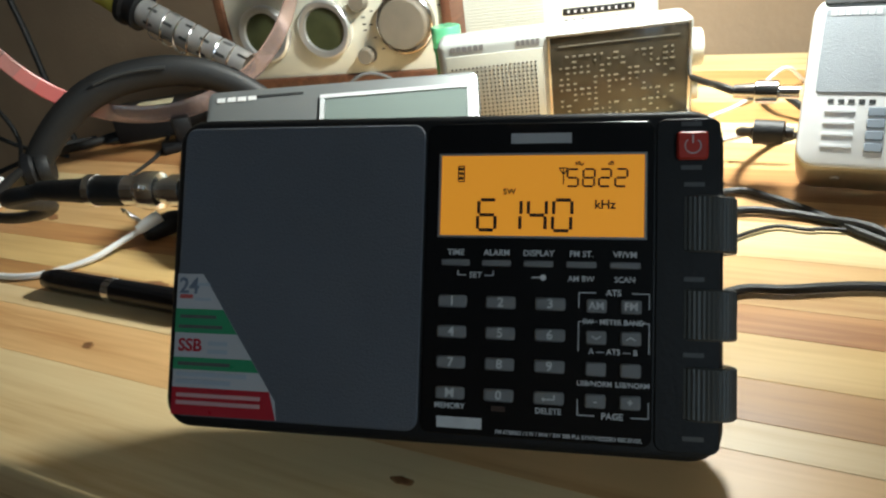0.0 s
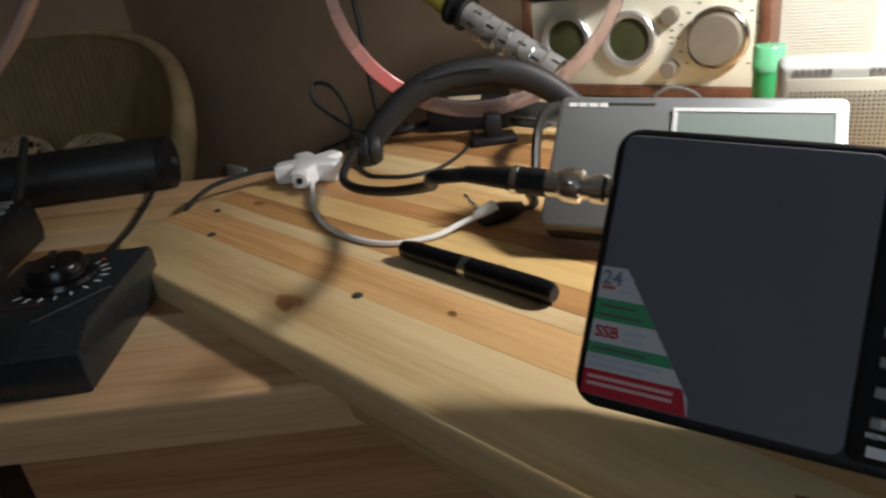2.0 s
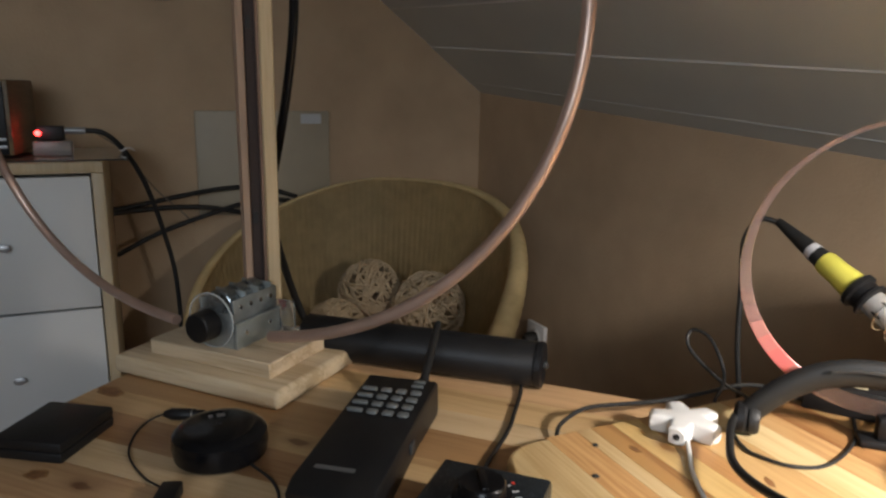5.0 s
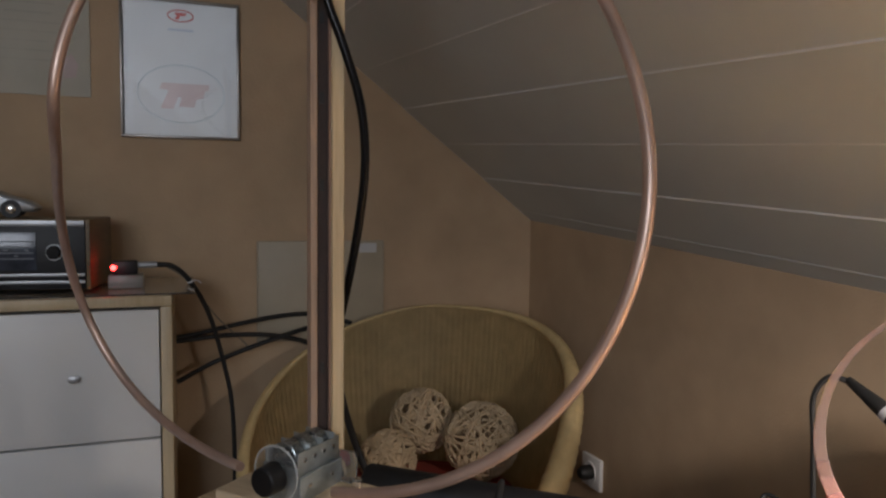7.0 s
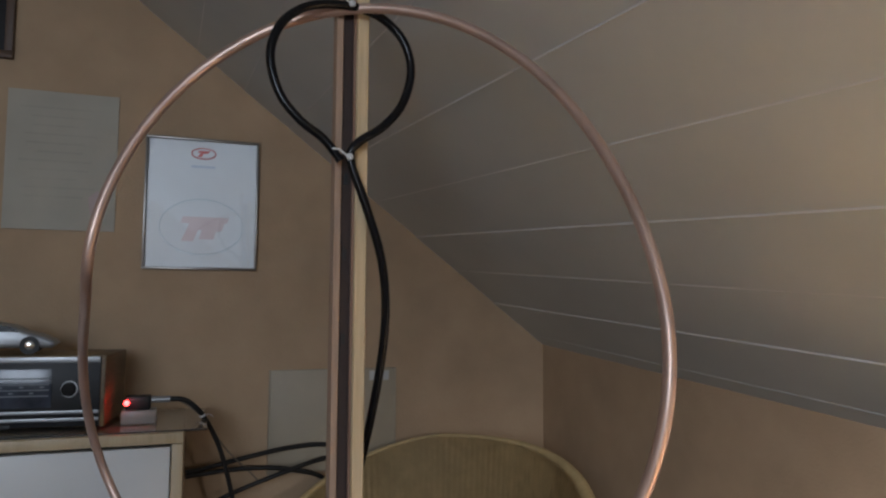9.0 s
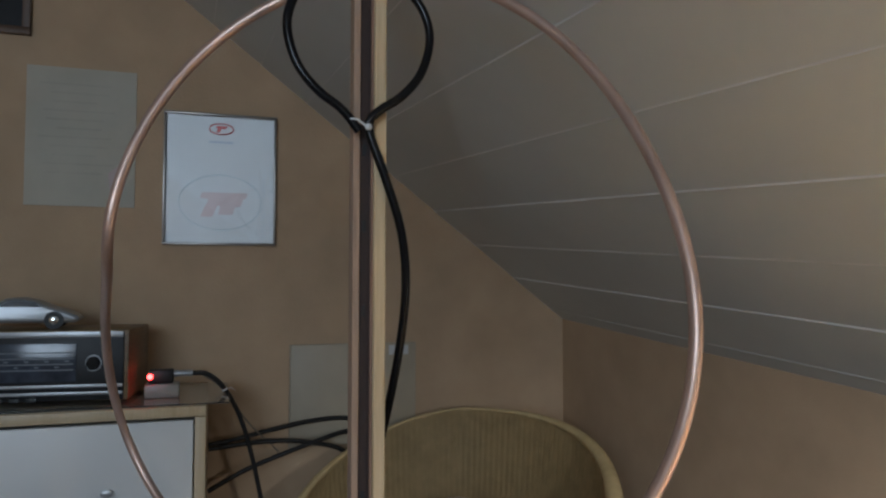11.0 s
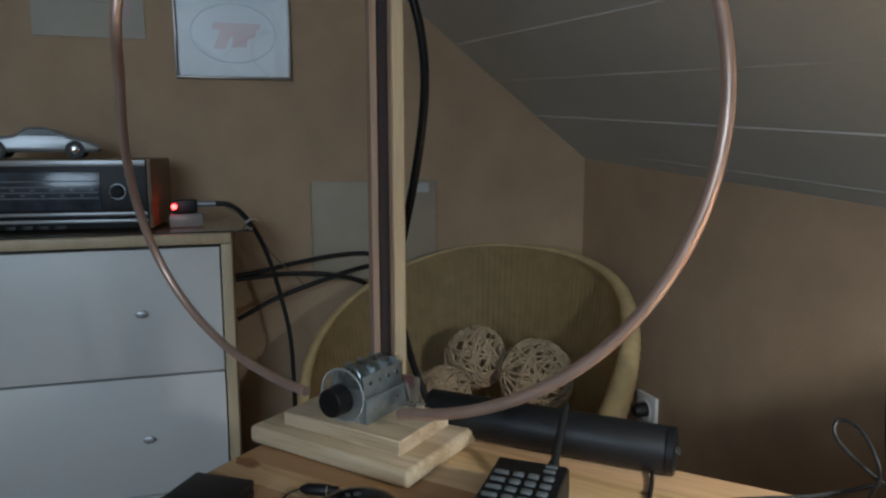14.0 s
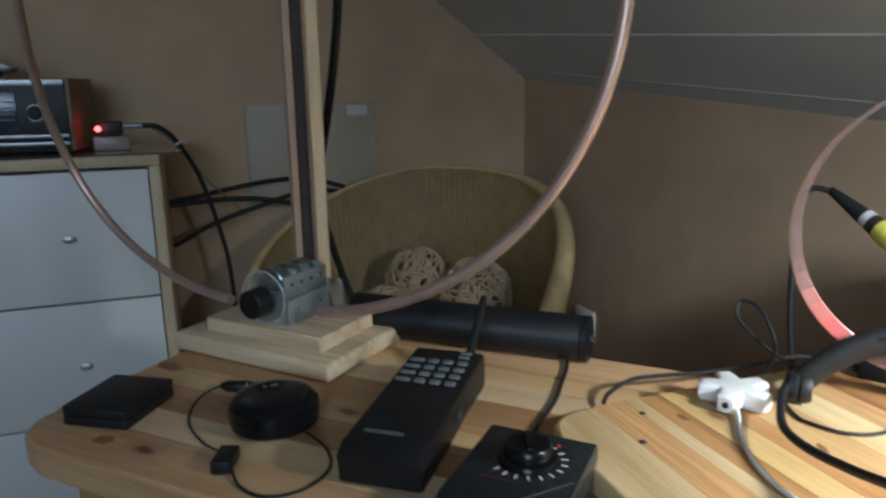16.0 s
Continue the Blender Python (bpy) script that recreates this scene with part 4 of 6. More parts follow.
for k in range(2):
    part("key", moved(box(0.0120, 0.0040, 0.003, (0, 0, 0.0012), 0.001, 2), pose(0.0605, 0.181 + k * 0.0095, 0.0425 + k * 0.0004, keyslope, 0, 0)), hs_key, hs)
part("mark", moved(bars(0.034, 0.0055, 1), pose(0.034, 0.030, 0.0353, 2.6, 0, 0)), ink_dim, hs)
part("antenna", aimed(lathe([(0, 0), (0.006, 0), (0.006, 0.012), (0.0045, 0.016), (0.0038, 0.085), (0.003, 0.088), (0, 0.088)], 16), (0.058, 0.205, 0.028), (0.058, 0.245, 0.056)), rubber, hs)
part("side_key", box(0.003, 0.012, 0.010, (0.0765, 0.105, 0.020), 0.001), dark_grey, hs)

tu = thing("tuning_box", frame_of((-0.067, 0.574, LOW), Vector((0.722, -0.692, 0)).normalized(), Vector((0.692, 0.722, 0)).normalized(), (0, 0, 1)), "black plastic control box with a round knob on the table", "control box")
TS = [(0.002, 0.0), (0.130, 0.0), (0.131, 0.030), (0.127, 0.034), (0.020, 0.036), (0.0, 0.026)]
part("body", moved(prism(TS, 0.0, 0.089, 0.0025, 2), frame_of((0, 0, 0), (0, 1, 0), (0, 0, 1), (1, 0, 0))), surface("satin_black", (0.016, 0.019, 0.022), 0.26, vary=0.2, coarse=30, fine=500, bump=0.05), tu)
kn = part("knob", moved(merged(lathe([(0, 0), (0.0225, 0), (0.0232, 0.001), (0.0222, 0.004), (0.0185, 0.0050), (0.0178, 0.0125), (0.0165, 0.0140), (0, 0.0140)], 36), box(0.006, 0.030, 0.005, (0, 0, 0.0145), 0.002)), pose(0.046, 0.083, 0.0348, -1, 0, 25)), black_gloss, tu, "glossy black knob")
for k in range(11):
    a = radians(30 + 19 * k)
    part("scale_mark", moved(box(0.0014, 0.0052, 0.0003), Matrix.Translation((0.046 + 0.0275 * math.sin(a), 0.083 + 0.0275 * math.cos(a), 0.0349 + (0.083 + 0.0275 * math.cos(a) - 0.083) * -0.0187)) @ pose(0, 0, 0, -1, 0, -math.degrees(a))), ink, tu)
part("red_dot", moved(cyl(0.0016, 0.0006, seg=12), pose(0.062, 0.112, 0.0341)), red_key, tu)
part("line_mark", moved(box(0.0010, 0.050, 0.0003), pose(0.070, 0.045, 0.0356, -1, 0, -38)), ink_dim, tu)
part("bar", moved(bars(0.030, 0.0024, 1), pose(0.036, 0.048, 0.0357, -1, 0, 0)), surface("dim_red_print", (0.05, 0.012, 0.010), 0.6), tu)
part("lead", tube(spline([(0.032, 0.131, 0.012), (0.024, 0.160, 0.005), (0.020, 0.187, 0.003), (0.021, 0.252, 0.003), (0.016, 0.300, 0.003), (0.011, 0.340, 0.003), (0.004, 0.374, 0.006)], 6), 0.0021, 8), rubber, tu)

tb0, tb1 = Vector((-0.012, 1.022, LOW + 0.0265)), Vector((0.214, 0.826, LOW + 0.0265))
tubeo = thing("black_tube", pose(0, 0, 0), "thick black plastic tube with end caps lying along the table's back", "tube")
TL = (tb1 - tb0).length
part("barrel", aimed(lathe([(0, 0), (0.0250, 0), (0.0262, 0.0015), (0.0262, TL - 0.012), (0.0255, TL - 0.011), (0.0255, TL - 0.009), (0.0265, TL - 0.008), (0.0265, TL - 0.001), (0.0235, TL), (0, TL)], 40), tb0, tb1), black, tubeo)
td = (tb1 - tb0).normalized()
part("stud", aimed(lathe([(0, 0), (0.005, 0), (0.005, 0.003), (0.002, 0.005), (0, 0.005)], 14), tb1, tb1 + td), dark_grey, tubeo)

# ---- small things on the board ----
spl = thing("audio_splitter", pose(0.262, 0.652, TOP, 0, 0, -20) @ Matrix.Scale(1.38, 4), "white star-shaped audio splitter with a thin white cable on the board", "splitter")
star = []
for i in range(5):
    a = 90 + 72 * i
    for da, rr in ((-13, 0.0235), (13, 0.0235), (26, 0.0165), (36, 0.0128), (46, 0.0165)):
        star.append((rr * math.cos(radians(a + da)), rr * math.sin(radians(a + da))))
part("body", moved(prism(star, 0.0, 0.0130, 0.0028, 3), pose(0, 0, 0.0004)), white, spl)
for i in range(5):
    a = radians(90 + 72 * i)
    part("arm_collar", moved(cyl(0.0056, 0.0024, 0.0006, 18), Matrix.Translation((0.0212 * math.cos(a), 0.0212 * math.sin(a), 0.0068)) @ pose(0, 0, 0, 0, 90, math.degrees(a))), white, spl)
for i in (0, 1, 2, 4):
    a = radians(90 + 72 * i)
    part("socket", moved(cyl(0.0022, 0.0006, seg=12), Matrix.Translation((0.0234 * math.cos(a), 0.0234 * math.sin(a), 0.0068)) @ pose(0, 0, 0, 0, 90, math.degrees(a))), rubber, spl)
inv = spl.matrix_basis.inverted()
part("cable", tube([inv @ Vector(p) for p in spline([(0.246, 0.632, TOP + 0.007), (0.234, 0.615, TOP + 0.004), (0.215, 0.590, TOP + 0.0022), (0.194, 0.550, TOP + 0.0022), (0.187, 0.510, TOP + 0.0022), (0.193, 0.477, TOP + 0.0022), (0.215, 0.456, TOP + 0.0026), (0.236, 0.448, TOP + 0.006), (0.248, 0.440, TOP + 0.010)], 6)], 0.0015, 8), white, spl, "thin white cable")
part("plug_sleeve", aimed(lathe([(0, 0), (0.0022, 0), (0.0030, 0.005), (0.0030, 0.012), (0, 0.012)], 14), inv @ Vector((0.246, 0.4415, TOP + 0.010)), inv @ Vector((0.262, 0.430, TOP + 0.017))), white, spl)
lead = thing("jack_plug_lead", pose(0, 0, 0), "black jack plug with a silver pin lying on the board", "plug")
part("plug", aimed(lathe([(0, 0), (0.005, 0), (0.0076, 0.004), (0.0076, 0.020), (0.004, 0.034), (0, 0.034)], 16), (0.250, 0.442, TOP + 0.0065), (0.280, 0.428, TOP + 0.0065)), black, lead)
part("pin", aimed(lathe([(0, 0), (0.0017, 0), (0.0017, 0.011), (0.0012, 0.013), (0.0017, 0.015), (0, 0.018)], 12), (0.254, 0.444, TOP + 0.010), (0.246, 0.452, TOP + 0.026)), chrome, lead)
part("wire", tube(spline([(0.276, 0.430, TOP + 0.0065), (0.290, 0.425, TOP + 0.004), (0.305, 0.433, TOP + 0.0025), (0.325, 0.455, TOP + 0.0025), (0.345, 0.480, TOP + 0.0025)], 6), 0.0021, 8), rubber, lead)

pen = thing("pen", pose(0.1865, 0.3935, TOP + 0.0069, -90, 0, 0), "black and silver ballpoint pen lying on the board", "pen")
part("barrel", moved(lathe([(0, 0), (0.0045, 0), (0.0062, 0.003), (0.0068, 0.010), (0.0068, 0.061), (0, 0.061)], 24), pose(0, 0, -0.060)), black_gloss, pen)
part("ring", moved(lathe([(0.0060, 0), (0.0070, 0.0004), (0.0070, 0.0056), (0.0060, 0.006)], 24), pose(0, 0, 0.0005)), chrome, pen, "silver middle ring")
part("cap", moved(lathe([(0, 0), (0.0067, 0), (0.0067, 0.044), (0.0055, 0.0525), (0.0048, 0.0535), (0, 0.0535)], 24), pose(0, 0, 0.006)), black_gloss, pen)
part("cap_end", moved(cyl(0.0040, 0.0012, 0.0003, 18), pose(0, 0, 0.0592)), chrome, pen)

# ---- headphones lying on the board ----
hp = thing("headphones", pose(0, 0, 0), "black padded headphones standing on their ear cups", "headphones")
arch = []
for k in range(49):
    u = k / 48
    arch.append(Vector((0.313 + 0.144 * u + 0.0063 * 4 * u * (1 - u), 0.633 - 0.153 * u + 0.0060 * 4 * u * (1 - u), 0.7945 + 0.0585 * (1 - abs(2 * u - 1) ** 2.36))))
part("headband", tube(arch, [0.0112 + 0.0022 * math.sin(math.pi * i / (len(arch) - 1)) for i in range(len(arch))], 14, flat=0.65), rubber, hp)
part("headband_stripe", tube([p + Vector((-0.0105, -0.005, 0.0055)) for p in arch[16:30]], 0.0016, 6), dark_grey, hp)
for (x, y), (ax, ay) in (((0.316, 0.630), (-0.685, 0.728)), ((0.454, 0.483), (0.685, -0.728))):
    c0 = Vector((x, y, TOP + 0.0155))
    part("ear_cup", aimed(lathe([(0, 0), (0.012, 0), (0.015, 0.003), (0.015, 0.009), (0.011, 0.012), (0, 0.012)], 28), c0, c0 + Vector((ax, ay, 0))), black, hp)
    part("ear_pad", aimed(lathe([(0.006, 0), (0.012, 0), (0.0145, 0.004), (0.0140, 0.009), (0.006, 0.010)], 28), c0 - Vector((ax, ay, 0)) * 0.0102, c0), rubber, hp)
solid("headphone_cable", tube(spline([(0.306, 0.640, TOP + 0.004), (0.296, 0.622, TOP + 0.002), (0.290, 0.608, TOP + 0.002), (0.289, 0.594, TOP + 0.002), (0.303, 0.567, TOP + 0.002), (0.336, 0.557, TOP + 0.002), (0.394, 0.577, TOP + 0.002), (0.437, 0.61, TOP + 0.002)], 6), 0.0017, 8), rubber, "thin black headphone cable curled on the board", "cable")

part("slider", tube(spline([(0.449, 0.493, 0.810), (0.412, 0.494, 0.818), (0.372, 0.478, 0.812), (0.348, 0.465, 0.7870)], 6), 0.0064, 10, flat=0.6), rubber, hp, "thin black slider of the headband")

# ---- small second loop: a flat band of clear pinkish plastic on a black foot ----
ring = thing("small_loop_aerial", pose(0, 0, 0), "small loop of flat clear pinkish band on a black foot", "aerial")
ra = radians(-42.6)
rd, rn, rc, rr_ = Vector((math.cos(ra), math.sin(ra), 0)), Vector((-math.sin(ra), math.cos(ra), 0)), Vector((0.4150, 0.5640, 0.9441)), 0.133
ru = (Vector((0, 0, 1)) * math.cos(-0.081) + rn * math.sin(-0.081)).normalized()
rax = rd.cross(ru).normalized()


def band_loop(a0, a1, step=3):
    """An arc of flat strip, broad in the loop's plane and broadest at the bottom."""
    bm = bmesh.new()
    rings = []
    for a in range(a0, a1 + 1, step):
        d = rd * math.cos(radians(a)) + ru * math.sin(radians(a))
        w, q = 0.0047 - 0.0033 * math.sin(radians(a)), 0.0013
        rings.append([bm.verts.new(rc + d * (rr_ + x) + rax * y) for x, y in ((-w, -q * 0.3), (-w * 0.85, -q), (w * 0.85, -q), (w, -q * 0.3), (w, q * 0.3), (w * 0.85, q), (-w * 0.85, q), (-w, q * 0.3))])
    for p, q in zip(rings, rings[1:]):
        for k in range(8):
            bm.faces.new((p[k], p[(k + 1) % 8], q[(k + 1) % 8], q[k]))
    bm.faces.new(rings[0][::-1])
    bm.faces.new(rings[-1])
    bmesh.ops.recalc_face_normals(bm, faces=bm.faces)
    return bm


part("band", band_loop(245, 554), hose_m, ring, "bent pinkish clear band")
# red reflection at the lower left, put into the band's colour in fading steps
for k, (lo, hi) in enumerate(((193, 200), (200, 207), (207, 214), (214, 221), (221, 231), (231, 238), (238, 245))):
    f = (0.06, 0.22, 0.5, 0.8, 1.0, 0.6, 0.2)[k]
    tint = clear("red_glint_" + "abcdefg"[k], (0.92 - 0.02 * f, 0.66 - 0.42 * f, 0.60 - 0.38 * f), 0.22, 0.84 - 0.62 * f)
    part("red_glint", band_loop(lo, hi, 1), tint, ring, "stretch of the band with a red reflection painted in")
FT = pose(rc.x, rc.y, TOP, 0, 0, -42.6)
part("foot", merged(box(0.044, 0.026, 0.008, (0, 0, 0.004), 0.003, 2), box(0.016, 0.016, 0.022, (0, 0, 0.018), 0.003, 2)), black, ring, m=FT)

# ---- soldering iron in its spring holder ----
I0, I1 = Vector((0.466, 0.752, 0.953)), Vector((0.486, 0.525, 0.829))
idr = (I1 - I0).normalized()
L_ = (I1 - I0).length
iron = thing("soldering_iron", pose(0, 0, 0), "soldering iron with a yellow grip in a perforated metal holder", "soldering iron")


def along(d):
    return I0 + idr * d


part("strain_relief", aimed(lathe([(0, 0), (0.0045, 0), (0.0055, 0.010), (0.0085, 0.040), (0.0110, 0.070), (0, 0.070)], 18), along(0.0), I1), rubber, iron)
part("label", aimed(lathe([(0.0095, 0), (0.0103, 0.008), (0.0098, 0.008)], 18), along(0.049), I1), label_w, iron)
part("grip", aimed(lathe([(0, 0), (0.0115, 0), (0.0128, 0.004), (0.0130, 0.020), (0.0150, 0.040), (0.0150, 0.044), (0, 0.044)], 24), along(0.068), I1), yellow, iron, "yellow foam grip")
part("collar", aimed(lathe([(0, 0), (0.0165, 0), (0.0195, 0.002), (0.0195, 0.007), (0.0160, 0.009), (0.0160, 0.016), (0.0190, 0.018), (0.0190, 0.021), (0, 0.021)], 24), along(0.110), I1), black, iron)
holder = thing("iron_holder", pose(0, 0, 0), "perforated shiny tube of a soldering iron stand", "iron stand")
nseg, rows = 30, 24
HL = 0.118
sleeve = bmesh.new()
vs = [[sleeve.verts.new((0.0135 * math.cos(2 * math.pi * i / nseg), 0.0135 * math.sin(2 * math.pi * i / nseg), HL * j / rows)) for i in range(nseg)] for j in range(rows + 1)]
for j in range(rows):
    for i in range(nseg):
        if j % 4 in (2, 3) and i % 5 == (j // 4 * 2) % 5:
            continue
        k = (i + 1) % nseg
        sleeve.faces.new((vs[j][i], vs[j][k], vs[j + 1][k], vs[j + 1][i]))
bmesh.ops.solidify(sleeve, geom=sleeve.faces[:], thickness=0.0008)
part("sleeve", aimed(sleeve, along(0.132), I1), surface("bright_tin", (0.88, 0.88, 0.87), 0.24, 0.6, vary=0.06, coarse=60, fine=130, bump=0.35), holder)
part("spring", aimed(tube([(0.0158 * math.cos(a), 0.0158 * math.sin(a), 0.006 + a / (2 * math.pi) * 0.0145) for a in [k * math.pi / 8 for k in range(16 * 7)]], 0.0009, 6), along(0.134) + Vector((0, 0, -0.003)), I1 + Vector((0, 0, -0.003))), chrome, holder)
part("liner", aimed(cyl(0.0118, HL - 0.004, seg=20), along(0.133), I1), dark_grey, holder)
e0 = along(0.245)
part("stand_rod", tube(spline([e0 + Vector((0.0, 0, -0.012)), e0 + Vector((0.01, 0.0, -0.035)), e0 + Vector((0.012, 0.02, -0.058)), (e0.x + 0.012, e0.y + 0.05, TOP + 0.003)], 6), 0.002, 8), chrome, holder)
part("stand_base", box(0.075, 0.110, 0.006, (e0.x + 0.02, e0.y + 0.06, TOP + 0.003), 0.002), dark_grey, holder)
solid("iron_cable", tube(spline([I0 + idr * 0.003, I0 + Vector((-0.012, 0.014, 0.0)), I0 + Vector((-0.022, 0.024, -0.025)), (0.446, 0.775, 0.88), (0.448, 0.772, 0.80), (0.455, 0.765, 0.70), (0.46, 0.76, 0.4), (0.46, 0.78, 0.006)], 7), 0.0032, 8), rubber, "black soldering iron cable hanging behind the board", "cable")

# ---- loose leads behind the headphones ----
for pts, r in ((((0.155, 0.705, LOW + 0.003), (0.170, 0.722, LOW + 0.010), (0.202, 0.728, TOP + 0.001), (0.240, 0.720, TOP + 0.003), (0.277, 0.710, TOP + 0.004), (0.330, 0.708, TOP + 0.004), (0.389, 0.706, TOP + 0.006), (0.42, 0.690, TOP + 0.004)), 0.0022),
               (((0.335, 0.690, TOP + 0.002), (0.345, 0.69, TOP + 0.03), (0.352, 0.72, TOP + 0.058), (0.346, 0.742, TOP + 0.062), (0.338, 0.735, TOP + 0.045), (0.350, 0.70, TOP + 0.02), (0.375, 0.675, TOP + 0.002)), 0.0020),
               (((0.400, 0.690, TOP + 0.002), (0.43, 0.66, TOP + 0.002), (0.45, 0.62, TOP + 0.014), (0.47, 0.57, TOP + 0.010), (0.485, 0.53, TOP + 0.002), (0.55, 0.50, TOP + 0.002)), 0.0018),
               (((0.545, 0.470, TOP + 0.002), (0.535, 0.462, TOP + 0.020), (0.545, 0.448, TOP + 0.030), (0.560, 0.430, TOP + 0.022), (0.570, 0.42, TOP + 0.002)), 0.0018)):
    solid("loose_lead", tube(spline(pts, 6), r, 8), rubber if r != 0.0018 else surface("grey_lead", (0.10, 0.10, 0.10), 0.5), "thin lead lying loose on the board", "cable", "loose leads on the board")
solid("small_wedge", moved(prism([(0, 0), (0.040, 0), (0.012, 0.024), (0, 0.020)], 0, 0.022, 0.002), frame_of((0.485, 0.468, TOP), (0.2, -0.98, 0), (0, 0, 1), (-0.98, -0.2, 0))), black, "small black plastic wedge on the board", "wedge")
bank = thing("black_box", pose(0.455, 0.628, TOP, 0, 0, -55), "flat black box with a pale label behind the headphones", "box")
part("case", box(0.086, 0.046, 0.030, (0, 0, 0.0151), 0.003, 2), black, bank)
part("label", box(0.034, 0.018, 0.0008, (-0.004, -0.006, 0.0306)), surface("ivory_plate", (0.58, 0.52, 0.34), 0.5), bank, "pale yellow label")

# ---- wooden table radio with three dials ----
KW = Vector((0.166, -0.986, 0)).normalized()
kl = thing("table_radio", frame_of((0.581, 0.649, TOP), KW, Vector((0.986, 0.166, 0)).normalized(), (0, 0, 1)), "walnut table radio with a cream front and round dials", "radio")
# local x along the front, local y into the radio, local z up
KB, KH = 0.265, 0.118
part("top_panel", box(KB, 0.115, 0.010, (KB / 2, 0.0575, KH - 0.005), 0.0015), walnut, kl)
part("bottom_panel", box(KB, 0.115, 0.012, (KB / 2, 0.0575, 0.008), 0.0015), walnut, kl)
for x in (0.005, KB - 0.005):
    part("side_panel", box(0.010, 0.115, KH - 0.0245, (x, 0.0575, KH / 2 + 0.002), 0.001), walnut, kl)
part("back_panel", box(KB - 0.021, 0.006, KH - 0.0245, (KB / 2, 0.110, KH / 2 + 0.002)), walnut, kl)
part("front_panel", box(KB - 0.021, 0.006, KH - 0.026, (KB / 2, 0.007, KH / 2 + 0.001), 0.0008), cream, kl, "cream front panel")
for x in (0.03, KB - 0.03):
    part("foot", box(0.02, 0.08, 0.003, (x, 0.06, 0.0012)), rubber, kl)


def dial(x, z, r, kind):
    ring_ = part("dial_ring", moved(lathe([(r, 0), (r, 0.006), (r - 0.0020, 0.0080), (r - 0.0070, 0.0070), (r - 0.0090, 0.0)], 40), pose(x, 0.004, z, 90, 0, 0)), surface("bright_aluminium", (0.86, 0.86, 0.85), 0.3, 0.8, vary=0.05, coarse=60, bump=0.03), kl, "bright metal dial ring")
    part("dial_face", moved(lathe([(0, 0.001), (r - 0.0078, 0.001), (r - 0.0078, 0.0035), (0, 0.0055)], 36), pose(x, 0.004, z, 90, 0, 0)), lens_g if kind else taupe, ring_)


dial(0.054, 0.063, 0.0300, 1)
dial(0.126, 0.063, 0.0300, 1)
part("tuning_knob", moved(lathe([(0, 0), (0.0300, 0), (0.0310, 0.002), (0.0310, 0.006), (0.0285, 0.0075), (0.0250, 0.0075), (0.0250, 0.016), (0.0238, 0.0175), (0, 0.0175)], 44), pose(0.2165, 0.004, 0.063, 90, 0, 0)), taupe, kl, "large taupe tuning knob")
part("tuning_ring", moved(lathe([(0.0252, 0.0076), (0.0305, 0.0082), (0.0290, 0.0095), (0.0252, 0.0095)], 44), pose(0.2165, 0.004, 0.063, 90, 0, 0)), chrome, kl)
for z in (0.087, 0.033):
    part("small_knob", moved(lathe([(0, 0), (0.0085, 0), (0.0085, 0.012), (0.0075, 0.0135), (0, 0.0135)], 24), pose(0.170, 0.004, z, 90, 0, 0)), taupe, kl)
part("scale_marks", merged(*[moved(box(0.0035, 0.0004, 0.0012), pose(0.2165 + 0.039 * math.cos(radians(a)), 0.0038, 0.063 + 0.039 * math.sin(radians(a)))) for a in range(-40, 221, 20)],
                           *[box(0.004, 0.0004, 0.0012, (0.170, 0.0038, z)) for z in (0.071, 0.064, 0.058)]), dark_grey, kl)

fcar = thing("toy_racing_car", pose(0.622, 0.578, TOP + KH + 0.0005, 0, 0, -126), "green model racing car on a black plinth", "model car")
part("plinth", merged(prism([(-0.074, -0.030), (0.064, -0.030), (0.074, -0.020), (0.074, 0.020), (0.064, 0.030), (-0.074, 0.030)], 0, 0.009, 0.0014, 2), box(0.132, 0.048, 0.003, (0, 0, 0.0098), 0.0008)), black, fcar)
mint = surface("mint_plastic", (0.15, 0.50, 0.36), 0.35)
dark_green = surface("dark_green_paint", (0.012, 0.05, 0.028), 0.25, vary=0.3, coarse=60)
CZ0 = 0.0115
part("car_body", moved(lathe([(0, 0), (0.0035, 0.002), (0.006, 0.030), (0.010, 0.058), (0.008, 0.095), (0, 0.098)], 14), Matrix.Translation((0.054, 0, CZ0 + 0.009)) @ pose(0, 0, 0, 0, -90, 0) @ Matrix.Diagonal((0.75, 1, 1, 1))), dark_green, fcar, "dark green body with a pointed nose")
part("nose_flash", box(0.020, 0.0035, 0.0012, (0.034, 0, CZ0 + 0.0135), 0.0004), mint, fcar)
for s_ in (-1, 1):
    part("side_pod", box(0.038, 0.010, 0.010, (-0.010, s_ * 0.0125, CZ0 + 0.0065), 0.003, 2), dark_green, fcar)
    part("pod_stripe", box(0.030, 0.0012, 0.0022, (-0.009, s_ * 0.0176, CZ0 + 0.0095), 0.0004), green_m, fcar)
    part("suspension", merged(box(0.0012, 0.017, 0.0012, (0.034, s_ * 0.012, CZ0 + 0.0095)), box(0.0012, 0.017, 0.0012, (0.028, s_ * 0.012, CZ0 + 0.0075)), box(0.0014, 0.017, 0.0014, (-0.040, s_ * 0.012, CZ0 + 0.0095))), black, fcar)
    part("mirror", box(0.002, 0.004, 0.0025, (0.008, s_ * 0.0125, CZ0 + 0.0180), 0.0006), mint, fcar)
part("engine_cover", moved(prism([(0.000, 0.010), (-0.006, 0.026), (-0.012, 0.026), (-0.038, 0.012)], -0.0042, 0.0042, 0.0012, 2), frame_of((0, 0, CZ0), (1, 0, 0), (0, 0, 1), (0, -1, 0))), dark_green, fcar)
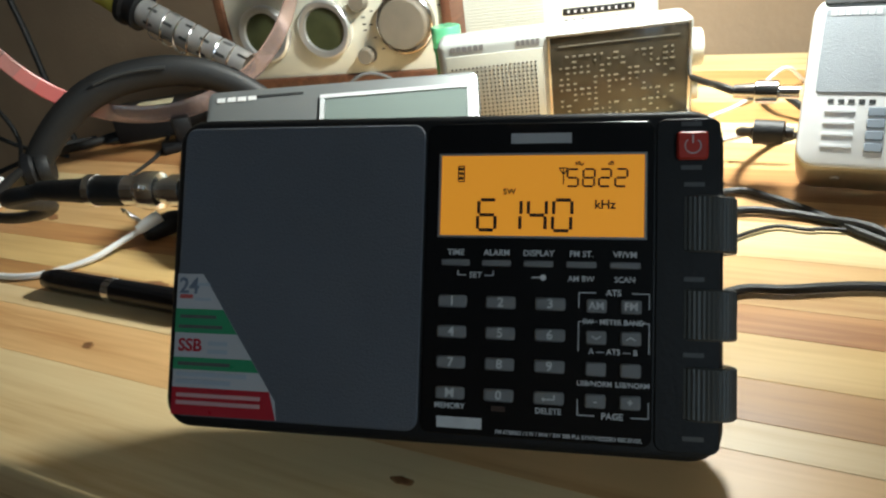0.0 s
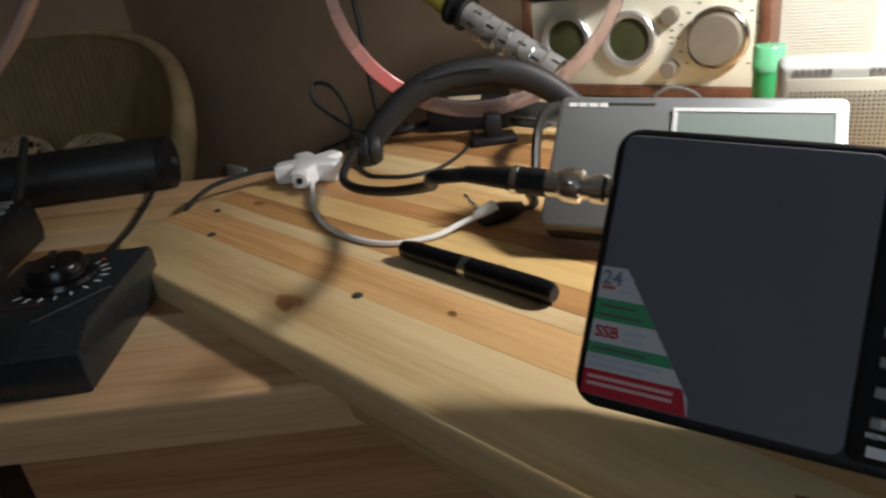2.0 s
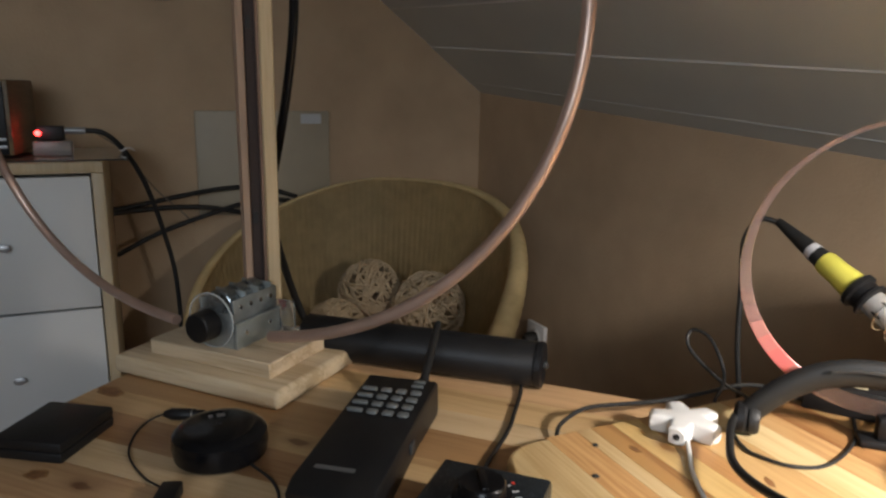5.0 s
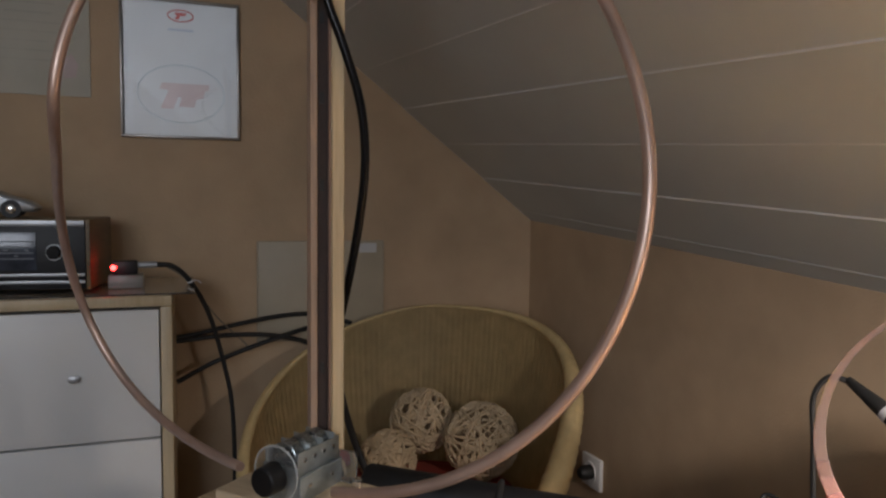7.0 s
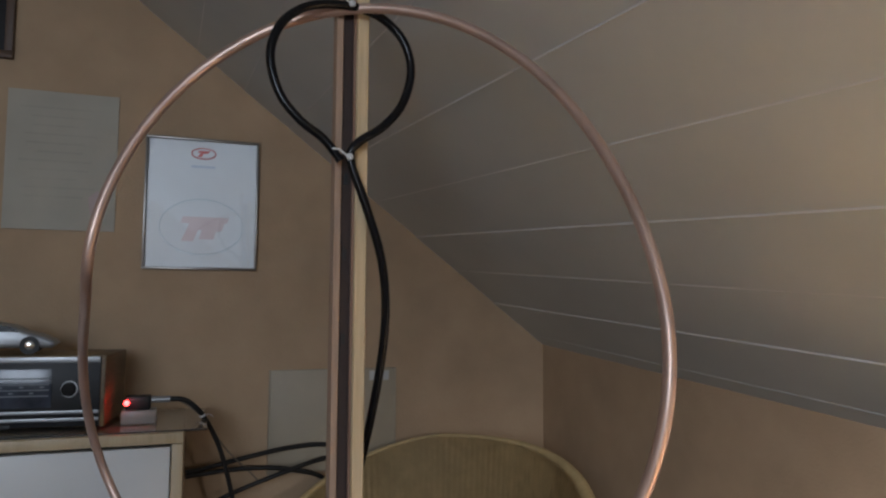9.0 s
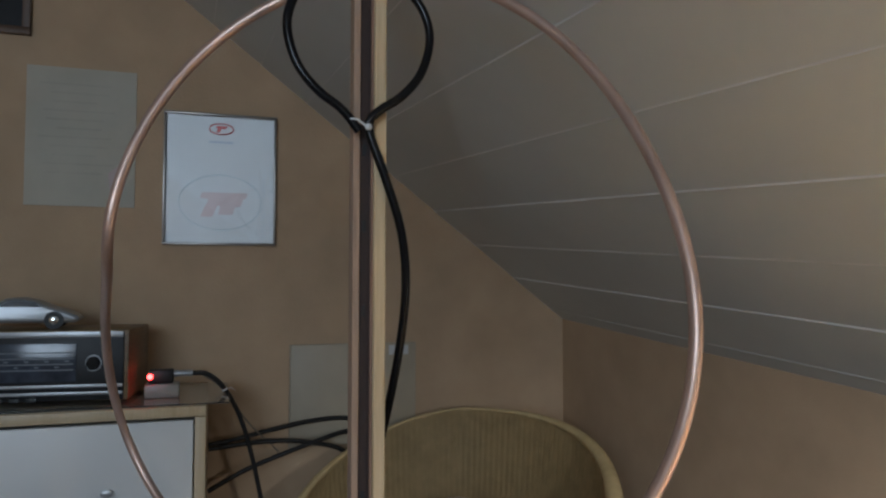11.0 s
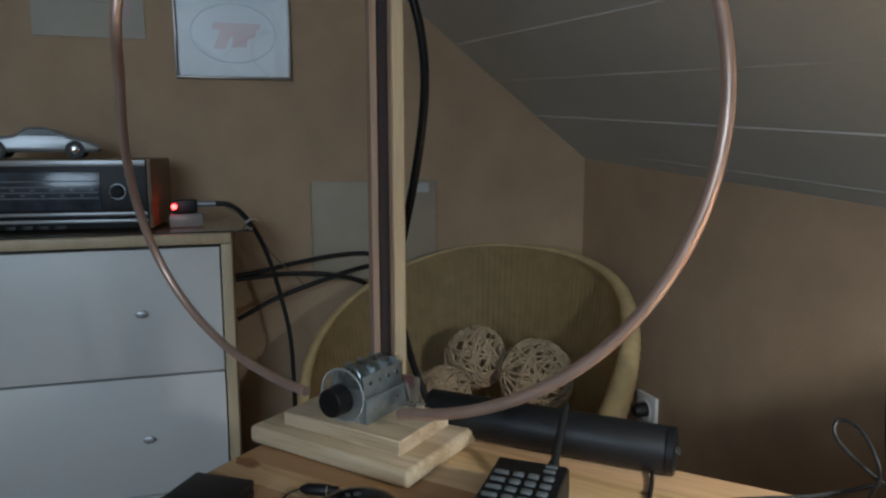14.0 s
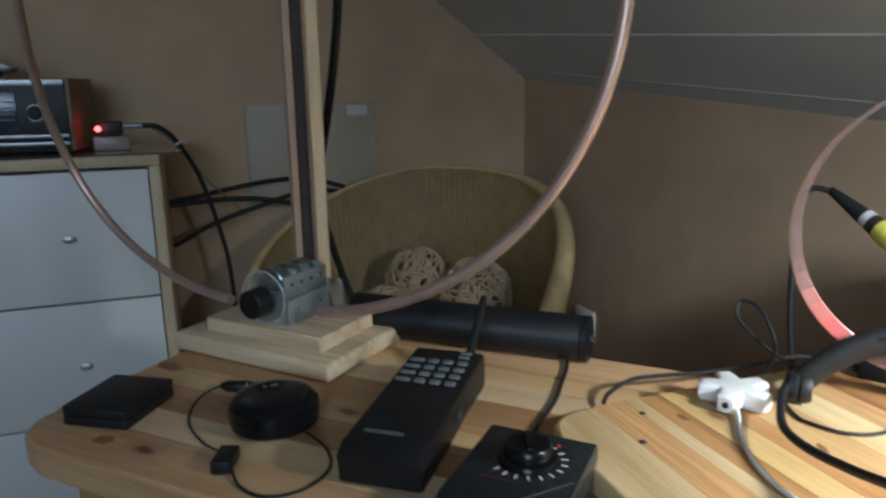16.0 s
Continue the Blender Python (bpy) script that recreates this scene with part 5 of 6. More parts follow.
part("cockpit_rim", moved(lathe([(0.0040, 0), (0.0056, 0), (0.0052, 0.0035), (0.0040, 0.0035)], 18), pose(0.006, 0, CZ0 + 0.0145)), black_gloss, fcar)
part("floor_plate", box(0.094, 0.032, 0.0012, (-0.004, 0, CZ0 + 0.0014)), black, fcar)
part("front_wing", merged(box(0.011, 0.044, 0.0016, (0.054, 0, CZ0 + 0.004), 0.0005), box(0.006, 0.040, 0.0014, (0.0485, 0, CZ0 + 0.0062), 0.0004), box(0.014, 0.0014, 0.007, (0.053, 0.022, CZ0 + 0.005)), box(0.014, 0.0014, 0.007, (0.053, -0.022, CZ0 + 0.005))), mint, fcar)
part("rear_wing", merged(box(0.009, 0.030, 0.0016, (-0.050, 0, CZ0 + 0.028)), box(0.006, 0.030, 0.0014, (-0.047, 0, CZ0 + 0.023)), box(0.014, 0.0016, 0.016, (-0.049, 0.0155, CZ0 + 0.022)), box(0.014, 0.0016, 0.016, (-0.049, -0.0155, CZ0 + 0.022)), box(0.003, 0.004, 0.016, (-0.047, 0, CZ0 + 0.015))), surface("grey_mint", (0.22, 0.33, 0.29), 0.35), fcar)
for x, r in ((0.034, 0.0082), (-0.040, 0.0092)):
    for s_ in (-1, 1):
        tyre = part("wheel", moved(lathe([(0, 0), (r - 0.0015, 0), (r, 0.0015), (r, 0.0095), (r - 0.0015, 0.011), (0, 0.011)], 22), pose(x, s_ * 0.0225 + 0.0055, CZ0 + r - 0.0004, 90, 0, 0)), rubber, fcar)
        part("rim", moved(lathe([(0, 0), (r * 0.55, 0), (r * 0.5, 0.0004), (0, 0.0004)], 16), pose(x, s_ * 0.0282 if s_ > 0 else s_ * 0.0281, CZ0 + r, -90 * s_, 0, 0)), dark_grey, tyre)
bb = thing("black_device", pose(0.672, 0.455, TOP + KH + 0.0005, 0, 0, -80), "small black device with a grey stripe on the table radio", "device")
part("case", box(0.130, 0.070, 0.060, (0, 0, 0.030), 0.004), black, bb)
part("window", box(0.105, 0.002, 0.030, (0, -0.0355, 0.034), 0.0006), black_gloss, bb)
part("stripe", box(0.100, 0.0012, 0.003, (0, -0.0358, 0.012)), key_m, bb)

# ---- cream world-band radio, tall pale radio, glue stick ----
CW = Vector((0.357, -0.934, 0)).normalized()
cr_ = thing("world_band_radio", frame_of((0.4465, 0.3160, TOP), CW, (0.934, 0.357, 0), (0, 0, 1)), "pale silver world-band radio with a dark tuning dial", "radio")
part("body", box(0.186, 0.036, 0.077, (0.093, 0.018, 0.0385), 0.006, 3), surface("pale_silver", (0.52, 0.54, 0.51), 0.38, 0.25, vary=0.06, coarse=14, fine=500), cr_)
part("grille_field", box(0.072, 0.0012, 0.060, (0.042, -0.0004, 0.036), 0.0004), surface("grille_cream", (0.45, 0.445, 0.37), 0.5), cr_)
part("grille_dots", merged(*[box(0.0013, 0.0006, 0.0013, (0.010 + i * 0.0031, -0.0012, 0.010 + j * 0.0031)) for i in range(21) for j in range(16)]), dark_grey, cr_)
part("maker_mark", merged(*[box(0.0032, 0.0005, 0.0040, (0.012 + k * 0.0042, -0.0003, 0.071)) for k in range(6)]), key_m, cr_)
part("model_mark", merged(*[box(0.0026, 0.0005, 0.0040, (0.060 + k * 0.0036, -0.0003, 0.071)) for k in range(5)]), key_m, cr_)
part("dial_window", box(0.098, 0.0018, 0.064, (0.132, -0.0004, 0.040), 0.0006), dial_m, cr_, "dark glossy tuning dial")
part("dial_frame", merged(box(0.102, 0.0030, 0.0016, (0.132, -0.0008, 0.0728)), box(0.102, 0.0030, 0.0016, (0.132, -0.0008, 0.0072)), box(0.0016, 0.0030, 0.064, (0.082, -0.0008, 0.040)), box(0.0016, 0.0030, 0.064, (0.182, -0.0008, 0.040))), chrome, cr_)
rnd = random.Random(4)
gold = surface("dial_print", (0.20, 0.185, 0.14), 0.5, bump=0)
part("dial_print", merged(*[box(rnd.choice((0.0016, 0.0024, 0.0034)), 0.0006, 0.0012, (0.090 + i * 0.0050, -0.0016, 0.012 + j * 0.0041)) for i in range(17) for j in range(12) if rnd.random() < 0.52],
                          box(0.086, 0.0006, 0.0005, (0.132, -0.0016, 0.0650))), gold, cr_)
part("side_knob", moved(lathe([(0, 0), (0.0135, 0), (0.0140, 0.001), (0.0135, 0.008), (0, 0.008)], 28), pose(0.186, 0.018, 0.050, 0, 90, 0)), cream, cr_)
part("side_knob", moved(lathe([(0, 0), (0.008, 0), (0.0075, 0.006), (0, 0.006)], 20), pose(0.186, 0.018, 0.018, 0, 90, 0)), cream, cr_)
glue = thing("glue_stick", pose(0.566, 0.366, TOP), "green glue stick standing between the radios", "glue stick")
part("tube", lathe([(0, 0), (0.012, 0), (0.0125, 0.001), (0.0125, 0.046), (0, 0.046)], 24), green_m, glue)
part("cap", lathe([(0, 0.046), (0.0135, 0.046), (0.0135, 0.066), (0.0125, 0.0675), (0, 0.0675)], 24), clear("green_cap", (0.25, 0.8, 0.45), 0.2, 0.5), glue)

TW = Vector((0.30, -0.954, 0)).normalized()
tall = thing("tall_radio", frame_of((0.668, 0.412, TOP), TW, (0.954, 0.30, 0), (0, 0, 1)), "tall pale grey radio with a fine grille behind the others", "radio")
part("body", box(0.215, 0.012, 0.20, (0.1075, 0.007, 0.1005), 0.004, 2), pale, tall)
part("grille", merged(*[box(0.090, 0.0010, 0.0012, (0.055, 0.0003, 0.030 + k * 0.0032)) for k in range(46)]), surface("grille_grey", (0.62, 0.64, 0.575), 0.5), tall)
part("dial_bar", box(0.072, 0.0012, 0.0065, (0.155, 0.0004, 0.049), 0.001), black, tall)
part("dial_numbers", merged(*[box(0.0022, 0.0005, 0.0028, (0.125 + k * 0.0068, -0.0006, 0.049)) for k in range(10)]), ink, tall)
part("dial_bar", box(0.072, 0.0012, 0.0050, (0.155, 0.0004, 0.069), 0.001), dark_grey, tall)
part("print_line", merged(*[box(0.0035, 0.0004, 0.0014, (0.122 + k * 0.0085, 0.0006, 0.0405)) for k in range(9)]), dark_grey, tall)

# ---- silver-white radio lying back, with its cables ----
GW, GU = Vector((-0.05, -0.998, 0)).normalized(), Vector((0.60, 0.02, 0.79)).normalized()
GN = GW.cross(GU).normalized()
GU = GN.cross(GW).normalized()
gr = thing("white_radio", frame_of((0.3575, 0.0715, 0.8070), GW, GU, GN), "white and grey radio with keys, leaning back on the board", "radio")
part("shell", prism(rounded(0.105, 0.094, 0.010, 6), -0.044, -0.004, 0.004, 3), surface("champagne_shell", (0.42, 0.36, 0.25), 0.35, 0.4), gr, "champagne-coloured shell")
part("front", prism(rounded(0.104, 0.092, 0.010, 6, 0.0005, 0.001), -0.004, 0, 0.0018, 2), white, gr)
part("speaker_field", prism(rounded(0.082, 0.046, 0.002, 3, 0.006, 0.040), 0, 0.0008, 0.0003, 1), surface("blue_grey_mesh", (0.34, 0.37, 0.40), 0.6, fine=1500, bump=0.5), gr, "blue-grey speaker mesh")
part("top_rim", prism(rounded(0.094, 0.005, 0.002, 3, 0.005, 0.0885), 0, 0.001, 0.0003, 1), dark_grey, gr)
part("maker_mark", merged(*[rect(0.0026, 0.0030, 0.010 + k * 0.0034, 0.0835, 0.0008, 0.0003, 0) for k in range(7)]), ink, gr)
part("series_mark", merged(*[rect(0.0028, 0.0022, 0.014 + k * 0.0046, 0.0355, 0.0001, 0.0003, 0) for k in range(5)]), dark_grey, gr)
for k in range(4):
    part("slot_key", rect(0.014, 0.0018, 0.0185, 0.0300 - k * 0.0062, 0.0, 0.0010, 0.0003), surface("pale_slot_key", (0.62, 0.63, 0.64), 0.4), gr)
    for j in range(3):
        part("key", rect(0.0080, 0.0048, 0.035 + j * 0.0115, 0.0300 - k * 0.0062, 0.0, 0.0014, 0.0005), surface("blue_grey_key", (0.26, 0.30, 0.35), 0.4), gr)
part("screw", moved(cyl(0.0024, 0.0012, 0.0004, 14), Matrix.Translation((0.020, 0.0004, -0.018)) @ pose(0, 0, 0, 90, 0, 0)), steel, gr)
part("prop", box(0.04, 0.003, 0.06, (0.052, 0.072, -0.058), 0.001), silver, gr)

G = gr.matrix_basis
bn = thing("aerial_lead", pose(0, 0, 0), "black aerial lead with a silver connector in the white radio's side", "cable")
s0 = G @ Vector((-0.002, 0.047, -0.018))
part("connector", aimed(lathe([(0, 0), (0.0035, 0), (0.0035, 0.010), (0.0065, 0.011), (0.0065, 0.022), (0.005, 0.023), (0.004, 0.034), (0, 0.034)], 20), s0, s0 - GW), chrome, bn)
part("lead", tube(spline([s0 - GW * 0.033, s0 - GW * 0.044 + Vector((0.012, 0, 0)), (0.47, 0.128, TOP + 0.040), (0.56, 0.165, TOP + 0.022), (0.60, 0.21, TOP + 0.003)], 6), 0.0024, 8), rubber, bn)
pw = thing("power_lead", pose(0, 0, 0), "black power lead with a thick plug in the white radio", "cable")
s1 = G @ Vector((-0.002, 0.023, -0.016))
part("plug", aimed(lathe([(0, 0), (0.003, 0), (0.003, 0.004), (0.0065, 0.005), (0.0070, 0.020), (0, 0.021)], 18), s1, s1 - GW), rubber, pw)
part("lead", tube(spline([s1 - GW * 0.020, s1 - GW * 0.028 + Vector((0.01, 0, -0.004)), s1 - GW * 0.026 + Vector((0.04, 0, -0.014)), (0.46, 0.085, TOP + 0.003), (0.50, 0.06, TOP + 0.003), (0.53, 0.09, TOP + 0.02), (0.58, 0.10, TOP + 0.003)], 6), 0.0026, 8), rubber, pw)
ww = thing("white_lead", pose(0, 0, 0), "coiled white lead between the radios", "cable")
part("lead", tube(spline([(0.43, 0.075, TOP + 0.024), (0.43, 0.10, TOP + 0.018), (0.44, 0.13, TOP + 0.006), (0.50, 0.135, TOP + 0.002), (0.55, 0.11, TOP + 0.002), (0.58, 0.085, TOP + 0.02), (0.61, 0.07, TOP + 0.002)], 6), 0.0016, 8), white, ww)
for pts in (((0.330, 0.150, TOP + 0.003), (0.375, 0.103, TOP + 0.003), (0.370, 0.081, TOP + 0.003), (0.359, 0.065, TOP + 0.003), (0.343, 0.047, TOP + 0.003), (0.328, 0.031, TOP + 0.003), (0.30, -0.01, TOP + 0.003), (0.29, -0.10, TOP + 0.003)),
            ((0.320, 0.130, TOP + 0.003), (0.350, 0.096, TOP + 0.003), (0.351, 0.071, TOP + 0.003), (0.347, 0.055, TOP + 0.003), (0.334, 0.033, TOP + 0.006), (0.31, 0.00, TOP + 0.003), (0.31, -0.10, TOP + 0.003)),
            ((0.240, 0.112, TOP + 0.002), (0.300, 0.105, TOP + 0.002), (0.334, 0.080, TOP + 0.002), (0.335, 0.060, TOP + 0.002), (0.338, 0.041, TOP + 0.002), (0.345, -0.1, TOP + 0.002)),
            ((0.215, 0.120, TOP + 0.003), (0.263, 0.092, TOP + 0.003), (0.272, 0.067, TOP + 0.003), (0.283, 0.030, TOP + 0.003), (0.285, -0.03, TOP + 0.003), (0.28, -0.12, TOP + 0.003))):
    solid("radio_lead", tube(spline(pts, 6), 0.0022 if pts[0][0] != 0.240 else 0.0011, 8), rubber, "black lead running from the radio over the board", "cable", "leads beside the radio")
jar = thing("metal_canister", pose(0.222, 0.012, TOP), "shiny perforated metal canister standing on the board", "canister")
part("can", lathe([(0, 0), (0.017, 0), (0.018, 0.001), (0.018, 0.080), (0.0165, 0.082), (0, 0.082)], 28), chrome, jar)
part("rim", lathe([(0.0181, 0.073), (0.0190, 0.074), (0.0190, 0.080), (0.0181, 0.081)], 28), steel, jar)
part("holes", merged(*[moved(cyl(0.0022, 0.0006, seg=10), Matrix.Translation((0.0179 * math.cos(a), 0.0179 * math.sin(a), z)) @ pose(0, 0, 0, 0, 90, math.degrees(a))) for z in (0.012, 0.026, 0.040, 0.054) for a in [k * math.pi / 6 for k in range(12)]]), rubber, jar)

# ---- desk lamp over the radios ----
lamp = thing("desk_lamp", pose(0, 0, 0), "dark metal desk lamp with a bell shade over the radios", "lamp")
part("base", moved(lathe([(0, 0), (0.07, 0), (0.072, 0.004), (0.06, 0.014), (0.012, 0.02), (0, 0.02)], 32), pose(0.62, -0.42, TOP)), dark_grey, lamp)
part("arm", tube(spline([(0.62, -0.42, TOP + 0.018), (0.63, -0.38, 0.98), (0.60, -0.22, 1.12), (0.50, 0.03, 1.235)], 8), 0.006, 10), dark_grey, lamp)
part("shade", moved(lathe([(0.020, 0.075), (0.024, 0.055), (0.055, 0.0), (0.0535, 0.0), (0.022, 0.053), (0.018, 0.073)], 32), Matrix.Translation((0.47, 0.10, 1.155)) @ pose(0, 0, 0, -8, 6, 0)), dark_grey, lamp)

# ---- chest of drawers with the old tuner ----
chest = thing("chest_of_drawers", pose(0, 0, 0), "white chest of drawers with a birch-edged frame", "chest of drawers")
CX0, CX1, CY, CZ = -1.16, -0.256, 1.735, 0.940
part("top", box(CX1 - CX0, WY - 0.012 - CY, 0.022, ((CX0 + CX1) / 2, (CY + WY - 0.012) / 2, CZ - 0.011), 0.002), birch, chest, "birch-edged top")
for x in (CX0 + 0.011, CX1 - 0.011):
    part("side", box(0.022, WY - 0.012 - CY, CZ - 0.0225, (x, (CY + WY - 0.012) / 2, (CZ - 0.0225) / 2), 0.0015), birch, chest)
part("back_panel", box(CX1 - CX0 - 0.046, 0.006, CZ - 0.03, ((CX0 + CX1) / 2, WY - 0.02, (CZ - 0.03) / 2)), drawer_m, chest)
zt = 0.914
for hgt in (0.273, 0.266, 0.200, 0.165):
    dr = part("drawer_front", box(CX1 - CX0 - 0.050, 0.018, hgt - 0.005, ((CX0 + CX1) / 2, CY + 0.011, zt - hgt / 2), 0.0015), drawer_m, chest, "white drawer front")
    for hx in (-0.440, -0.978):
        part("handle", moved(lathe([(0, 0), (0.004, 0), (0.004, 0.005), (0.009, 0.007), (0.009, 0.010), (0.006, 0.0115), (0, 0.0115)], 20), Matrix.Translation((hx, CY + 0.002, zt - 0.136)) @ Matrix.Diagonal((1.3, 1, 0.85, 1)) @ pose(0, 0, 0, 90, 0, 0)), steel, dr, "small oval metal knob")
    zt -= hgt
solid("clear_sheet", box(0.62, 0.30, 0.003, (-0.52, 1.90, CZ + 0.002)), glass, "clear plastic sheet on the chest of drawers", "plastic sheet")

tz0 = CZ + 0.0045
tun = thing("old_tuner", pose(-0.797, 1.841, tz0, 0, 0, -6) @ Matrix.Diagonal((1, 1, 1.065, 1)), "old tuner with a dark dial and wooden side on the chest", "tuner")
# local x along the front, its right end at x 0.385
part("case", box(0.42, 0.20, 0.138, (0.175, 0.105, 0.073), 0.003), wood("olive_veneer", (0.19, 0.125, 0.055), (0.11, 0.068, 0.03), "Y", rough=0.45, knots=False, piece=0.05), tun)
part("front", box(0.410, 0.006, 0.132, (0.171, 0.003, 0.072), 0.001), black, tun)
# blue-grey reflections on the dark dial glass are put into its colour
part("dial_glass", box(0.290, 0.003, 0.074, (0.140, -0.001, 0.080), 0.0006), surface("dial_glass_reflection", (0.05, 0.062, 0.085), 0.16, vary=0.5, coarse=22, bump=0), tun, "dark glass dial")
for k, (z, hh) in enumerate(((0.134, 0.011), (0.034, 0.006), (0.020, 0.006))):
    part("silver_strip", box(0.408, 0.002, hh, (0.171, -0.0005, z), 0.0005), silver, tun)
dial_grey = surface("dial_grey", (0.15, 0.17, 0.20), 0.5, bump=0)
for k in range(4):
    part("dial_line", box(0.27, 0.0006, 0.0025, (0.145, -0.0030, 0.066 + k * 0.011)), dial_grey, tun)
part("dial_rows", merged(*[box(0.008, 0.0006, 0.003, (0.02 + k * 0.019, -0.0030, 0.0715 + (k % 2) * 0.011)) for k in range(14)]), surface("dial_grey", (0.15, 0.17, 0.20), 0.5, bump=0), tun)
tk = part("tuner_knob", moved(lathe([(0, 0), (0.0135, 0), (0.0142, 0.002), (0.0130, 0.012), (0.0120, 0.014), (0, 0.014)], 32), pose(0.318, 0.001, 0.078, 90, 0, 0)), black_gloss, tun)
part("knob_ring", moved(lathe([(0.0142, 0.001), (0.0158, 0.001), (0.0158, 0.0035), (0.0142, 0.0035)], 32), pose(0.318, 0.001, 0.078, 90, 0, 0)), silver, tk)
for k in range(7):
    part("push_key", box(0.020, 0.004, 0.007, (0.01 + k * 0.032, -0.002, 0.0085), 0.001), dark_grey, tun)
mc = thing("model_car", pose(-0.642, 1.895, tz0 + 0.1518, 0, 0, 4) @ Matrix.Scale(1.3, 4), "silver model car standing on the old tuner", "model car")
CARS = [(-0.088, 0.011), (0.086, 0.010), (0.094, 0.016), (0.088, 0.023), (0.070, 0.031), (0.048, 0.037), (0.030, 0.046), (0.010, 0.051), (-0.012, 0.050), (-0.032, 0.038), (-0.056, 0.035), (-0.082, 0.029), (-0.092, 0.020)]
part("car_body", moved(prism(CARS, -0.034, 0.034, 0.006, 3), frame_of((0, 0, 0), (1, 0, 0), (0, 0, 1), (0, -1, 0))), silver, mc)
part("side_window", moved(prism([(0.040, 0.036), (0.026, 0.044), (0.008, 0.0475), (-0.010, 0.046), (-0.025, 0.037)], -0.0345, 0.0345), frame_of((0, 0, 0), (1, 0, 0), (0, 0, 1), (0, -1, 0))), black_gloss, mc)
for x in (-0.056, 0.056):
    for s in (-1, 1):
        wh = part("wheel", moved(lathe([(0, 0), (0.0130, 0), (0.0145, 0.002), (0.0145, 0.009), (0, 0.009)], 24), pose(x, s * 0.030 + 0.0045, 0.0145, 90, 0, 0)), rubber, mc)
        part("hub", moved(lathe([(0, 0.0088), (0.0075, 0.0088), (0.005, 0.0100), (0, 0.0100)], 16), pose(x, s * 0.030 + 0.0045, 0.0145, 90, 0, 0)), chrome, wh)
ad = thing("plug_with_red_light", pose(-0.370, 1.840, tz0), "small black adapter with a glowing red lamp beside the tuner", "adapter")
part("block", box(0.050, 0.030, 0.030, (0.018, 0.012, 0.045), 0.003), black, ad)
part("foot", box(0.070, 0.045, 0.029, (0.020, 0.015, 0.0150), 0.003), clear("milky_plastic", (0.70, 0.70, 0.68), 0.35, 0.8), ad)
part("red_lamp", moved(lathe([(0, 0), (0.006, 0), (0.006, 0.002), (0.004, 0.006), (0, 0.007)], 16), pose(-0.004, -0.003, 0.046, 90, 0, 0)), led_m, ad, "glowing red lamp")
part("silver_plug", moved(cyl(0.007, 0.040, 0.001, 18), pose(0.043, 0.012, 0.050, 0, 90, 0)), silver, ad)
part("lead", tube(spline([(0.082, 0.012, 0.050), (0.115, 0.015, 0.045), (0.150, 0.03, 0.010), (0.190, 0.06, -0.07), (0.225, 0.09, -0.20), (0.245, 0.10, -0.33), (0.25, 0.10, -0.60), (0.26, 0.1, -0.94)], 7), 0.0055, 10), rubber, ad)
part("lead_tie", merged(aimed(lathe([(0.0052, 0), (0.0066, 0.0004), (0.0066, 0.0034), (0.0052, 0.0038)], 14), (0.150, 0.030, 0.010), (0.160, 0.037, -0.010)), tube([(0.155, 0.024, 0.010), (0.166, 0.020, 0.012), (0.174, 0.018, 0.006)], 0.0008, 6)), white, ad, "white cable tie")
part("thin_lead", tube(spline([(0.10, 0.03, 0.045), (0.15, 0.07, 0.0), (0.21, 0.12, -0.09), (0.27, 0.18, -0.16), (0.30, 0.22, -0.2)], 6), 0.0018, 8), taupe, ad)
for pts in (((-0.252, 2.00, 0.80), (-0.20, 2.01, 0.806), (-0.10, 2.03, 0.822), (0.0, 2.06, 0.832), (0.10, 2.08, 0.83), (0.2, 2.085, 0.80)), ((-0.252, 1.98, 0.795), (-0.12, 2.0, 0.80), (0.0, 2.02, 0.785), (0.1, 2.05, 0.74), (0.2, 2.07, 0.60)), ((-0.252, 2.0, 0.69), (-0.15, 2.0, 0.74), (0.0, 2.02, 0.785), (0.1, 2.06, 0.80), (0.18, 2.085, 0.79))):
    solid("thick_cable", tube(spline(pts, 7), 0.0060, 10), rubber, "thick black cable from the chest along the wall", "cable", "cables behind the chair")

# ---- papers and pictures on the gable wall ----


def picture(x0, x1, z0, z1, name, label, bar, mat, sheet, group="papers on the wall"):
    t = thing(name, pose((x0 + x1) / 2, WY, (z0 + z1) / 2), label, "picture", group)
    w, h = x1 - x0, z1 - z0
    if bar:
        part("frame_bar", merged(box(w, 0.016, bar, (0, -0.0085, h / 2 - bar / 2), 0.001)), mat, t)
        part("frame_bar", merged(box(w, 0.016, bar, (0, -0.0085, -h / 2 + bar / 2), 0.001)), mat, t)
        part("frame_bar", merged(box(bar, 0.016, h - 2 * bar, (-w / 2 + bar / 2, -0.0085, 0), 0.001)), mat, t)
        part("frame_bar", merged(box(bar, 0.016, h - 2 * bar, (w / 2 - bar / 2, -0.0085, 0), 0.001)), mat, t)
    part("sheet", box(w - 2 * bar, 0.003, h - 2 * bar, (0, -0.003, 0)), sheet, t)
    return t


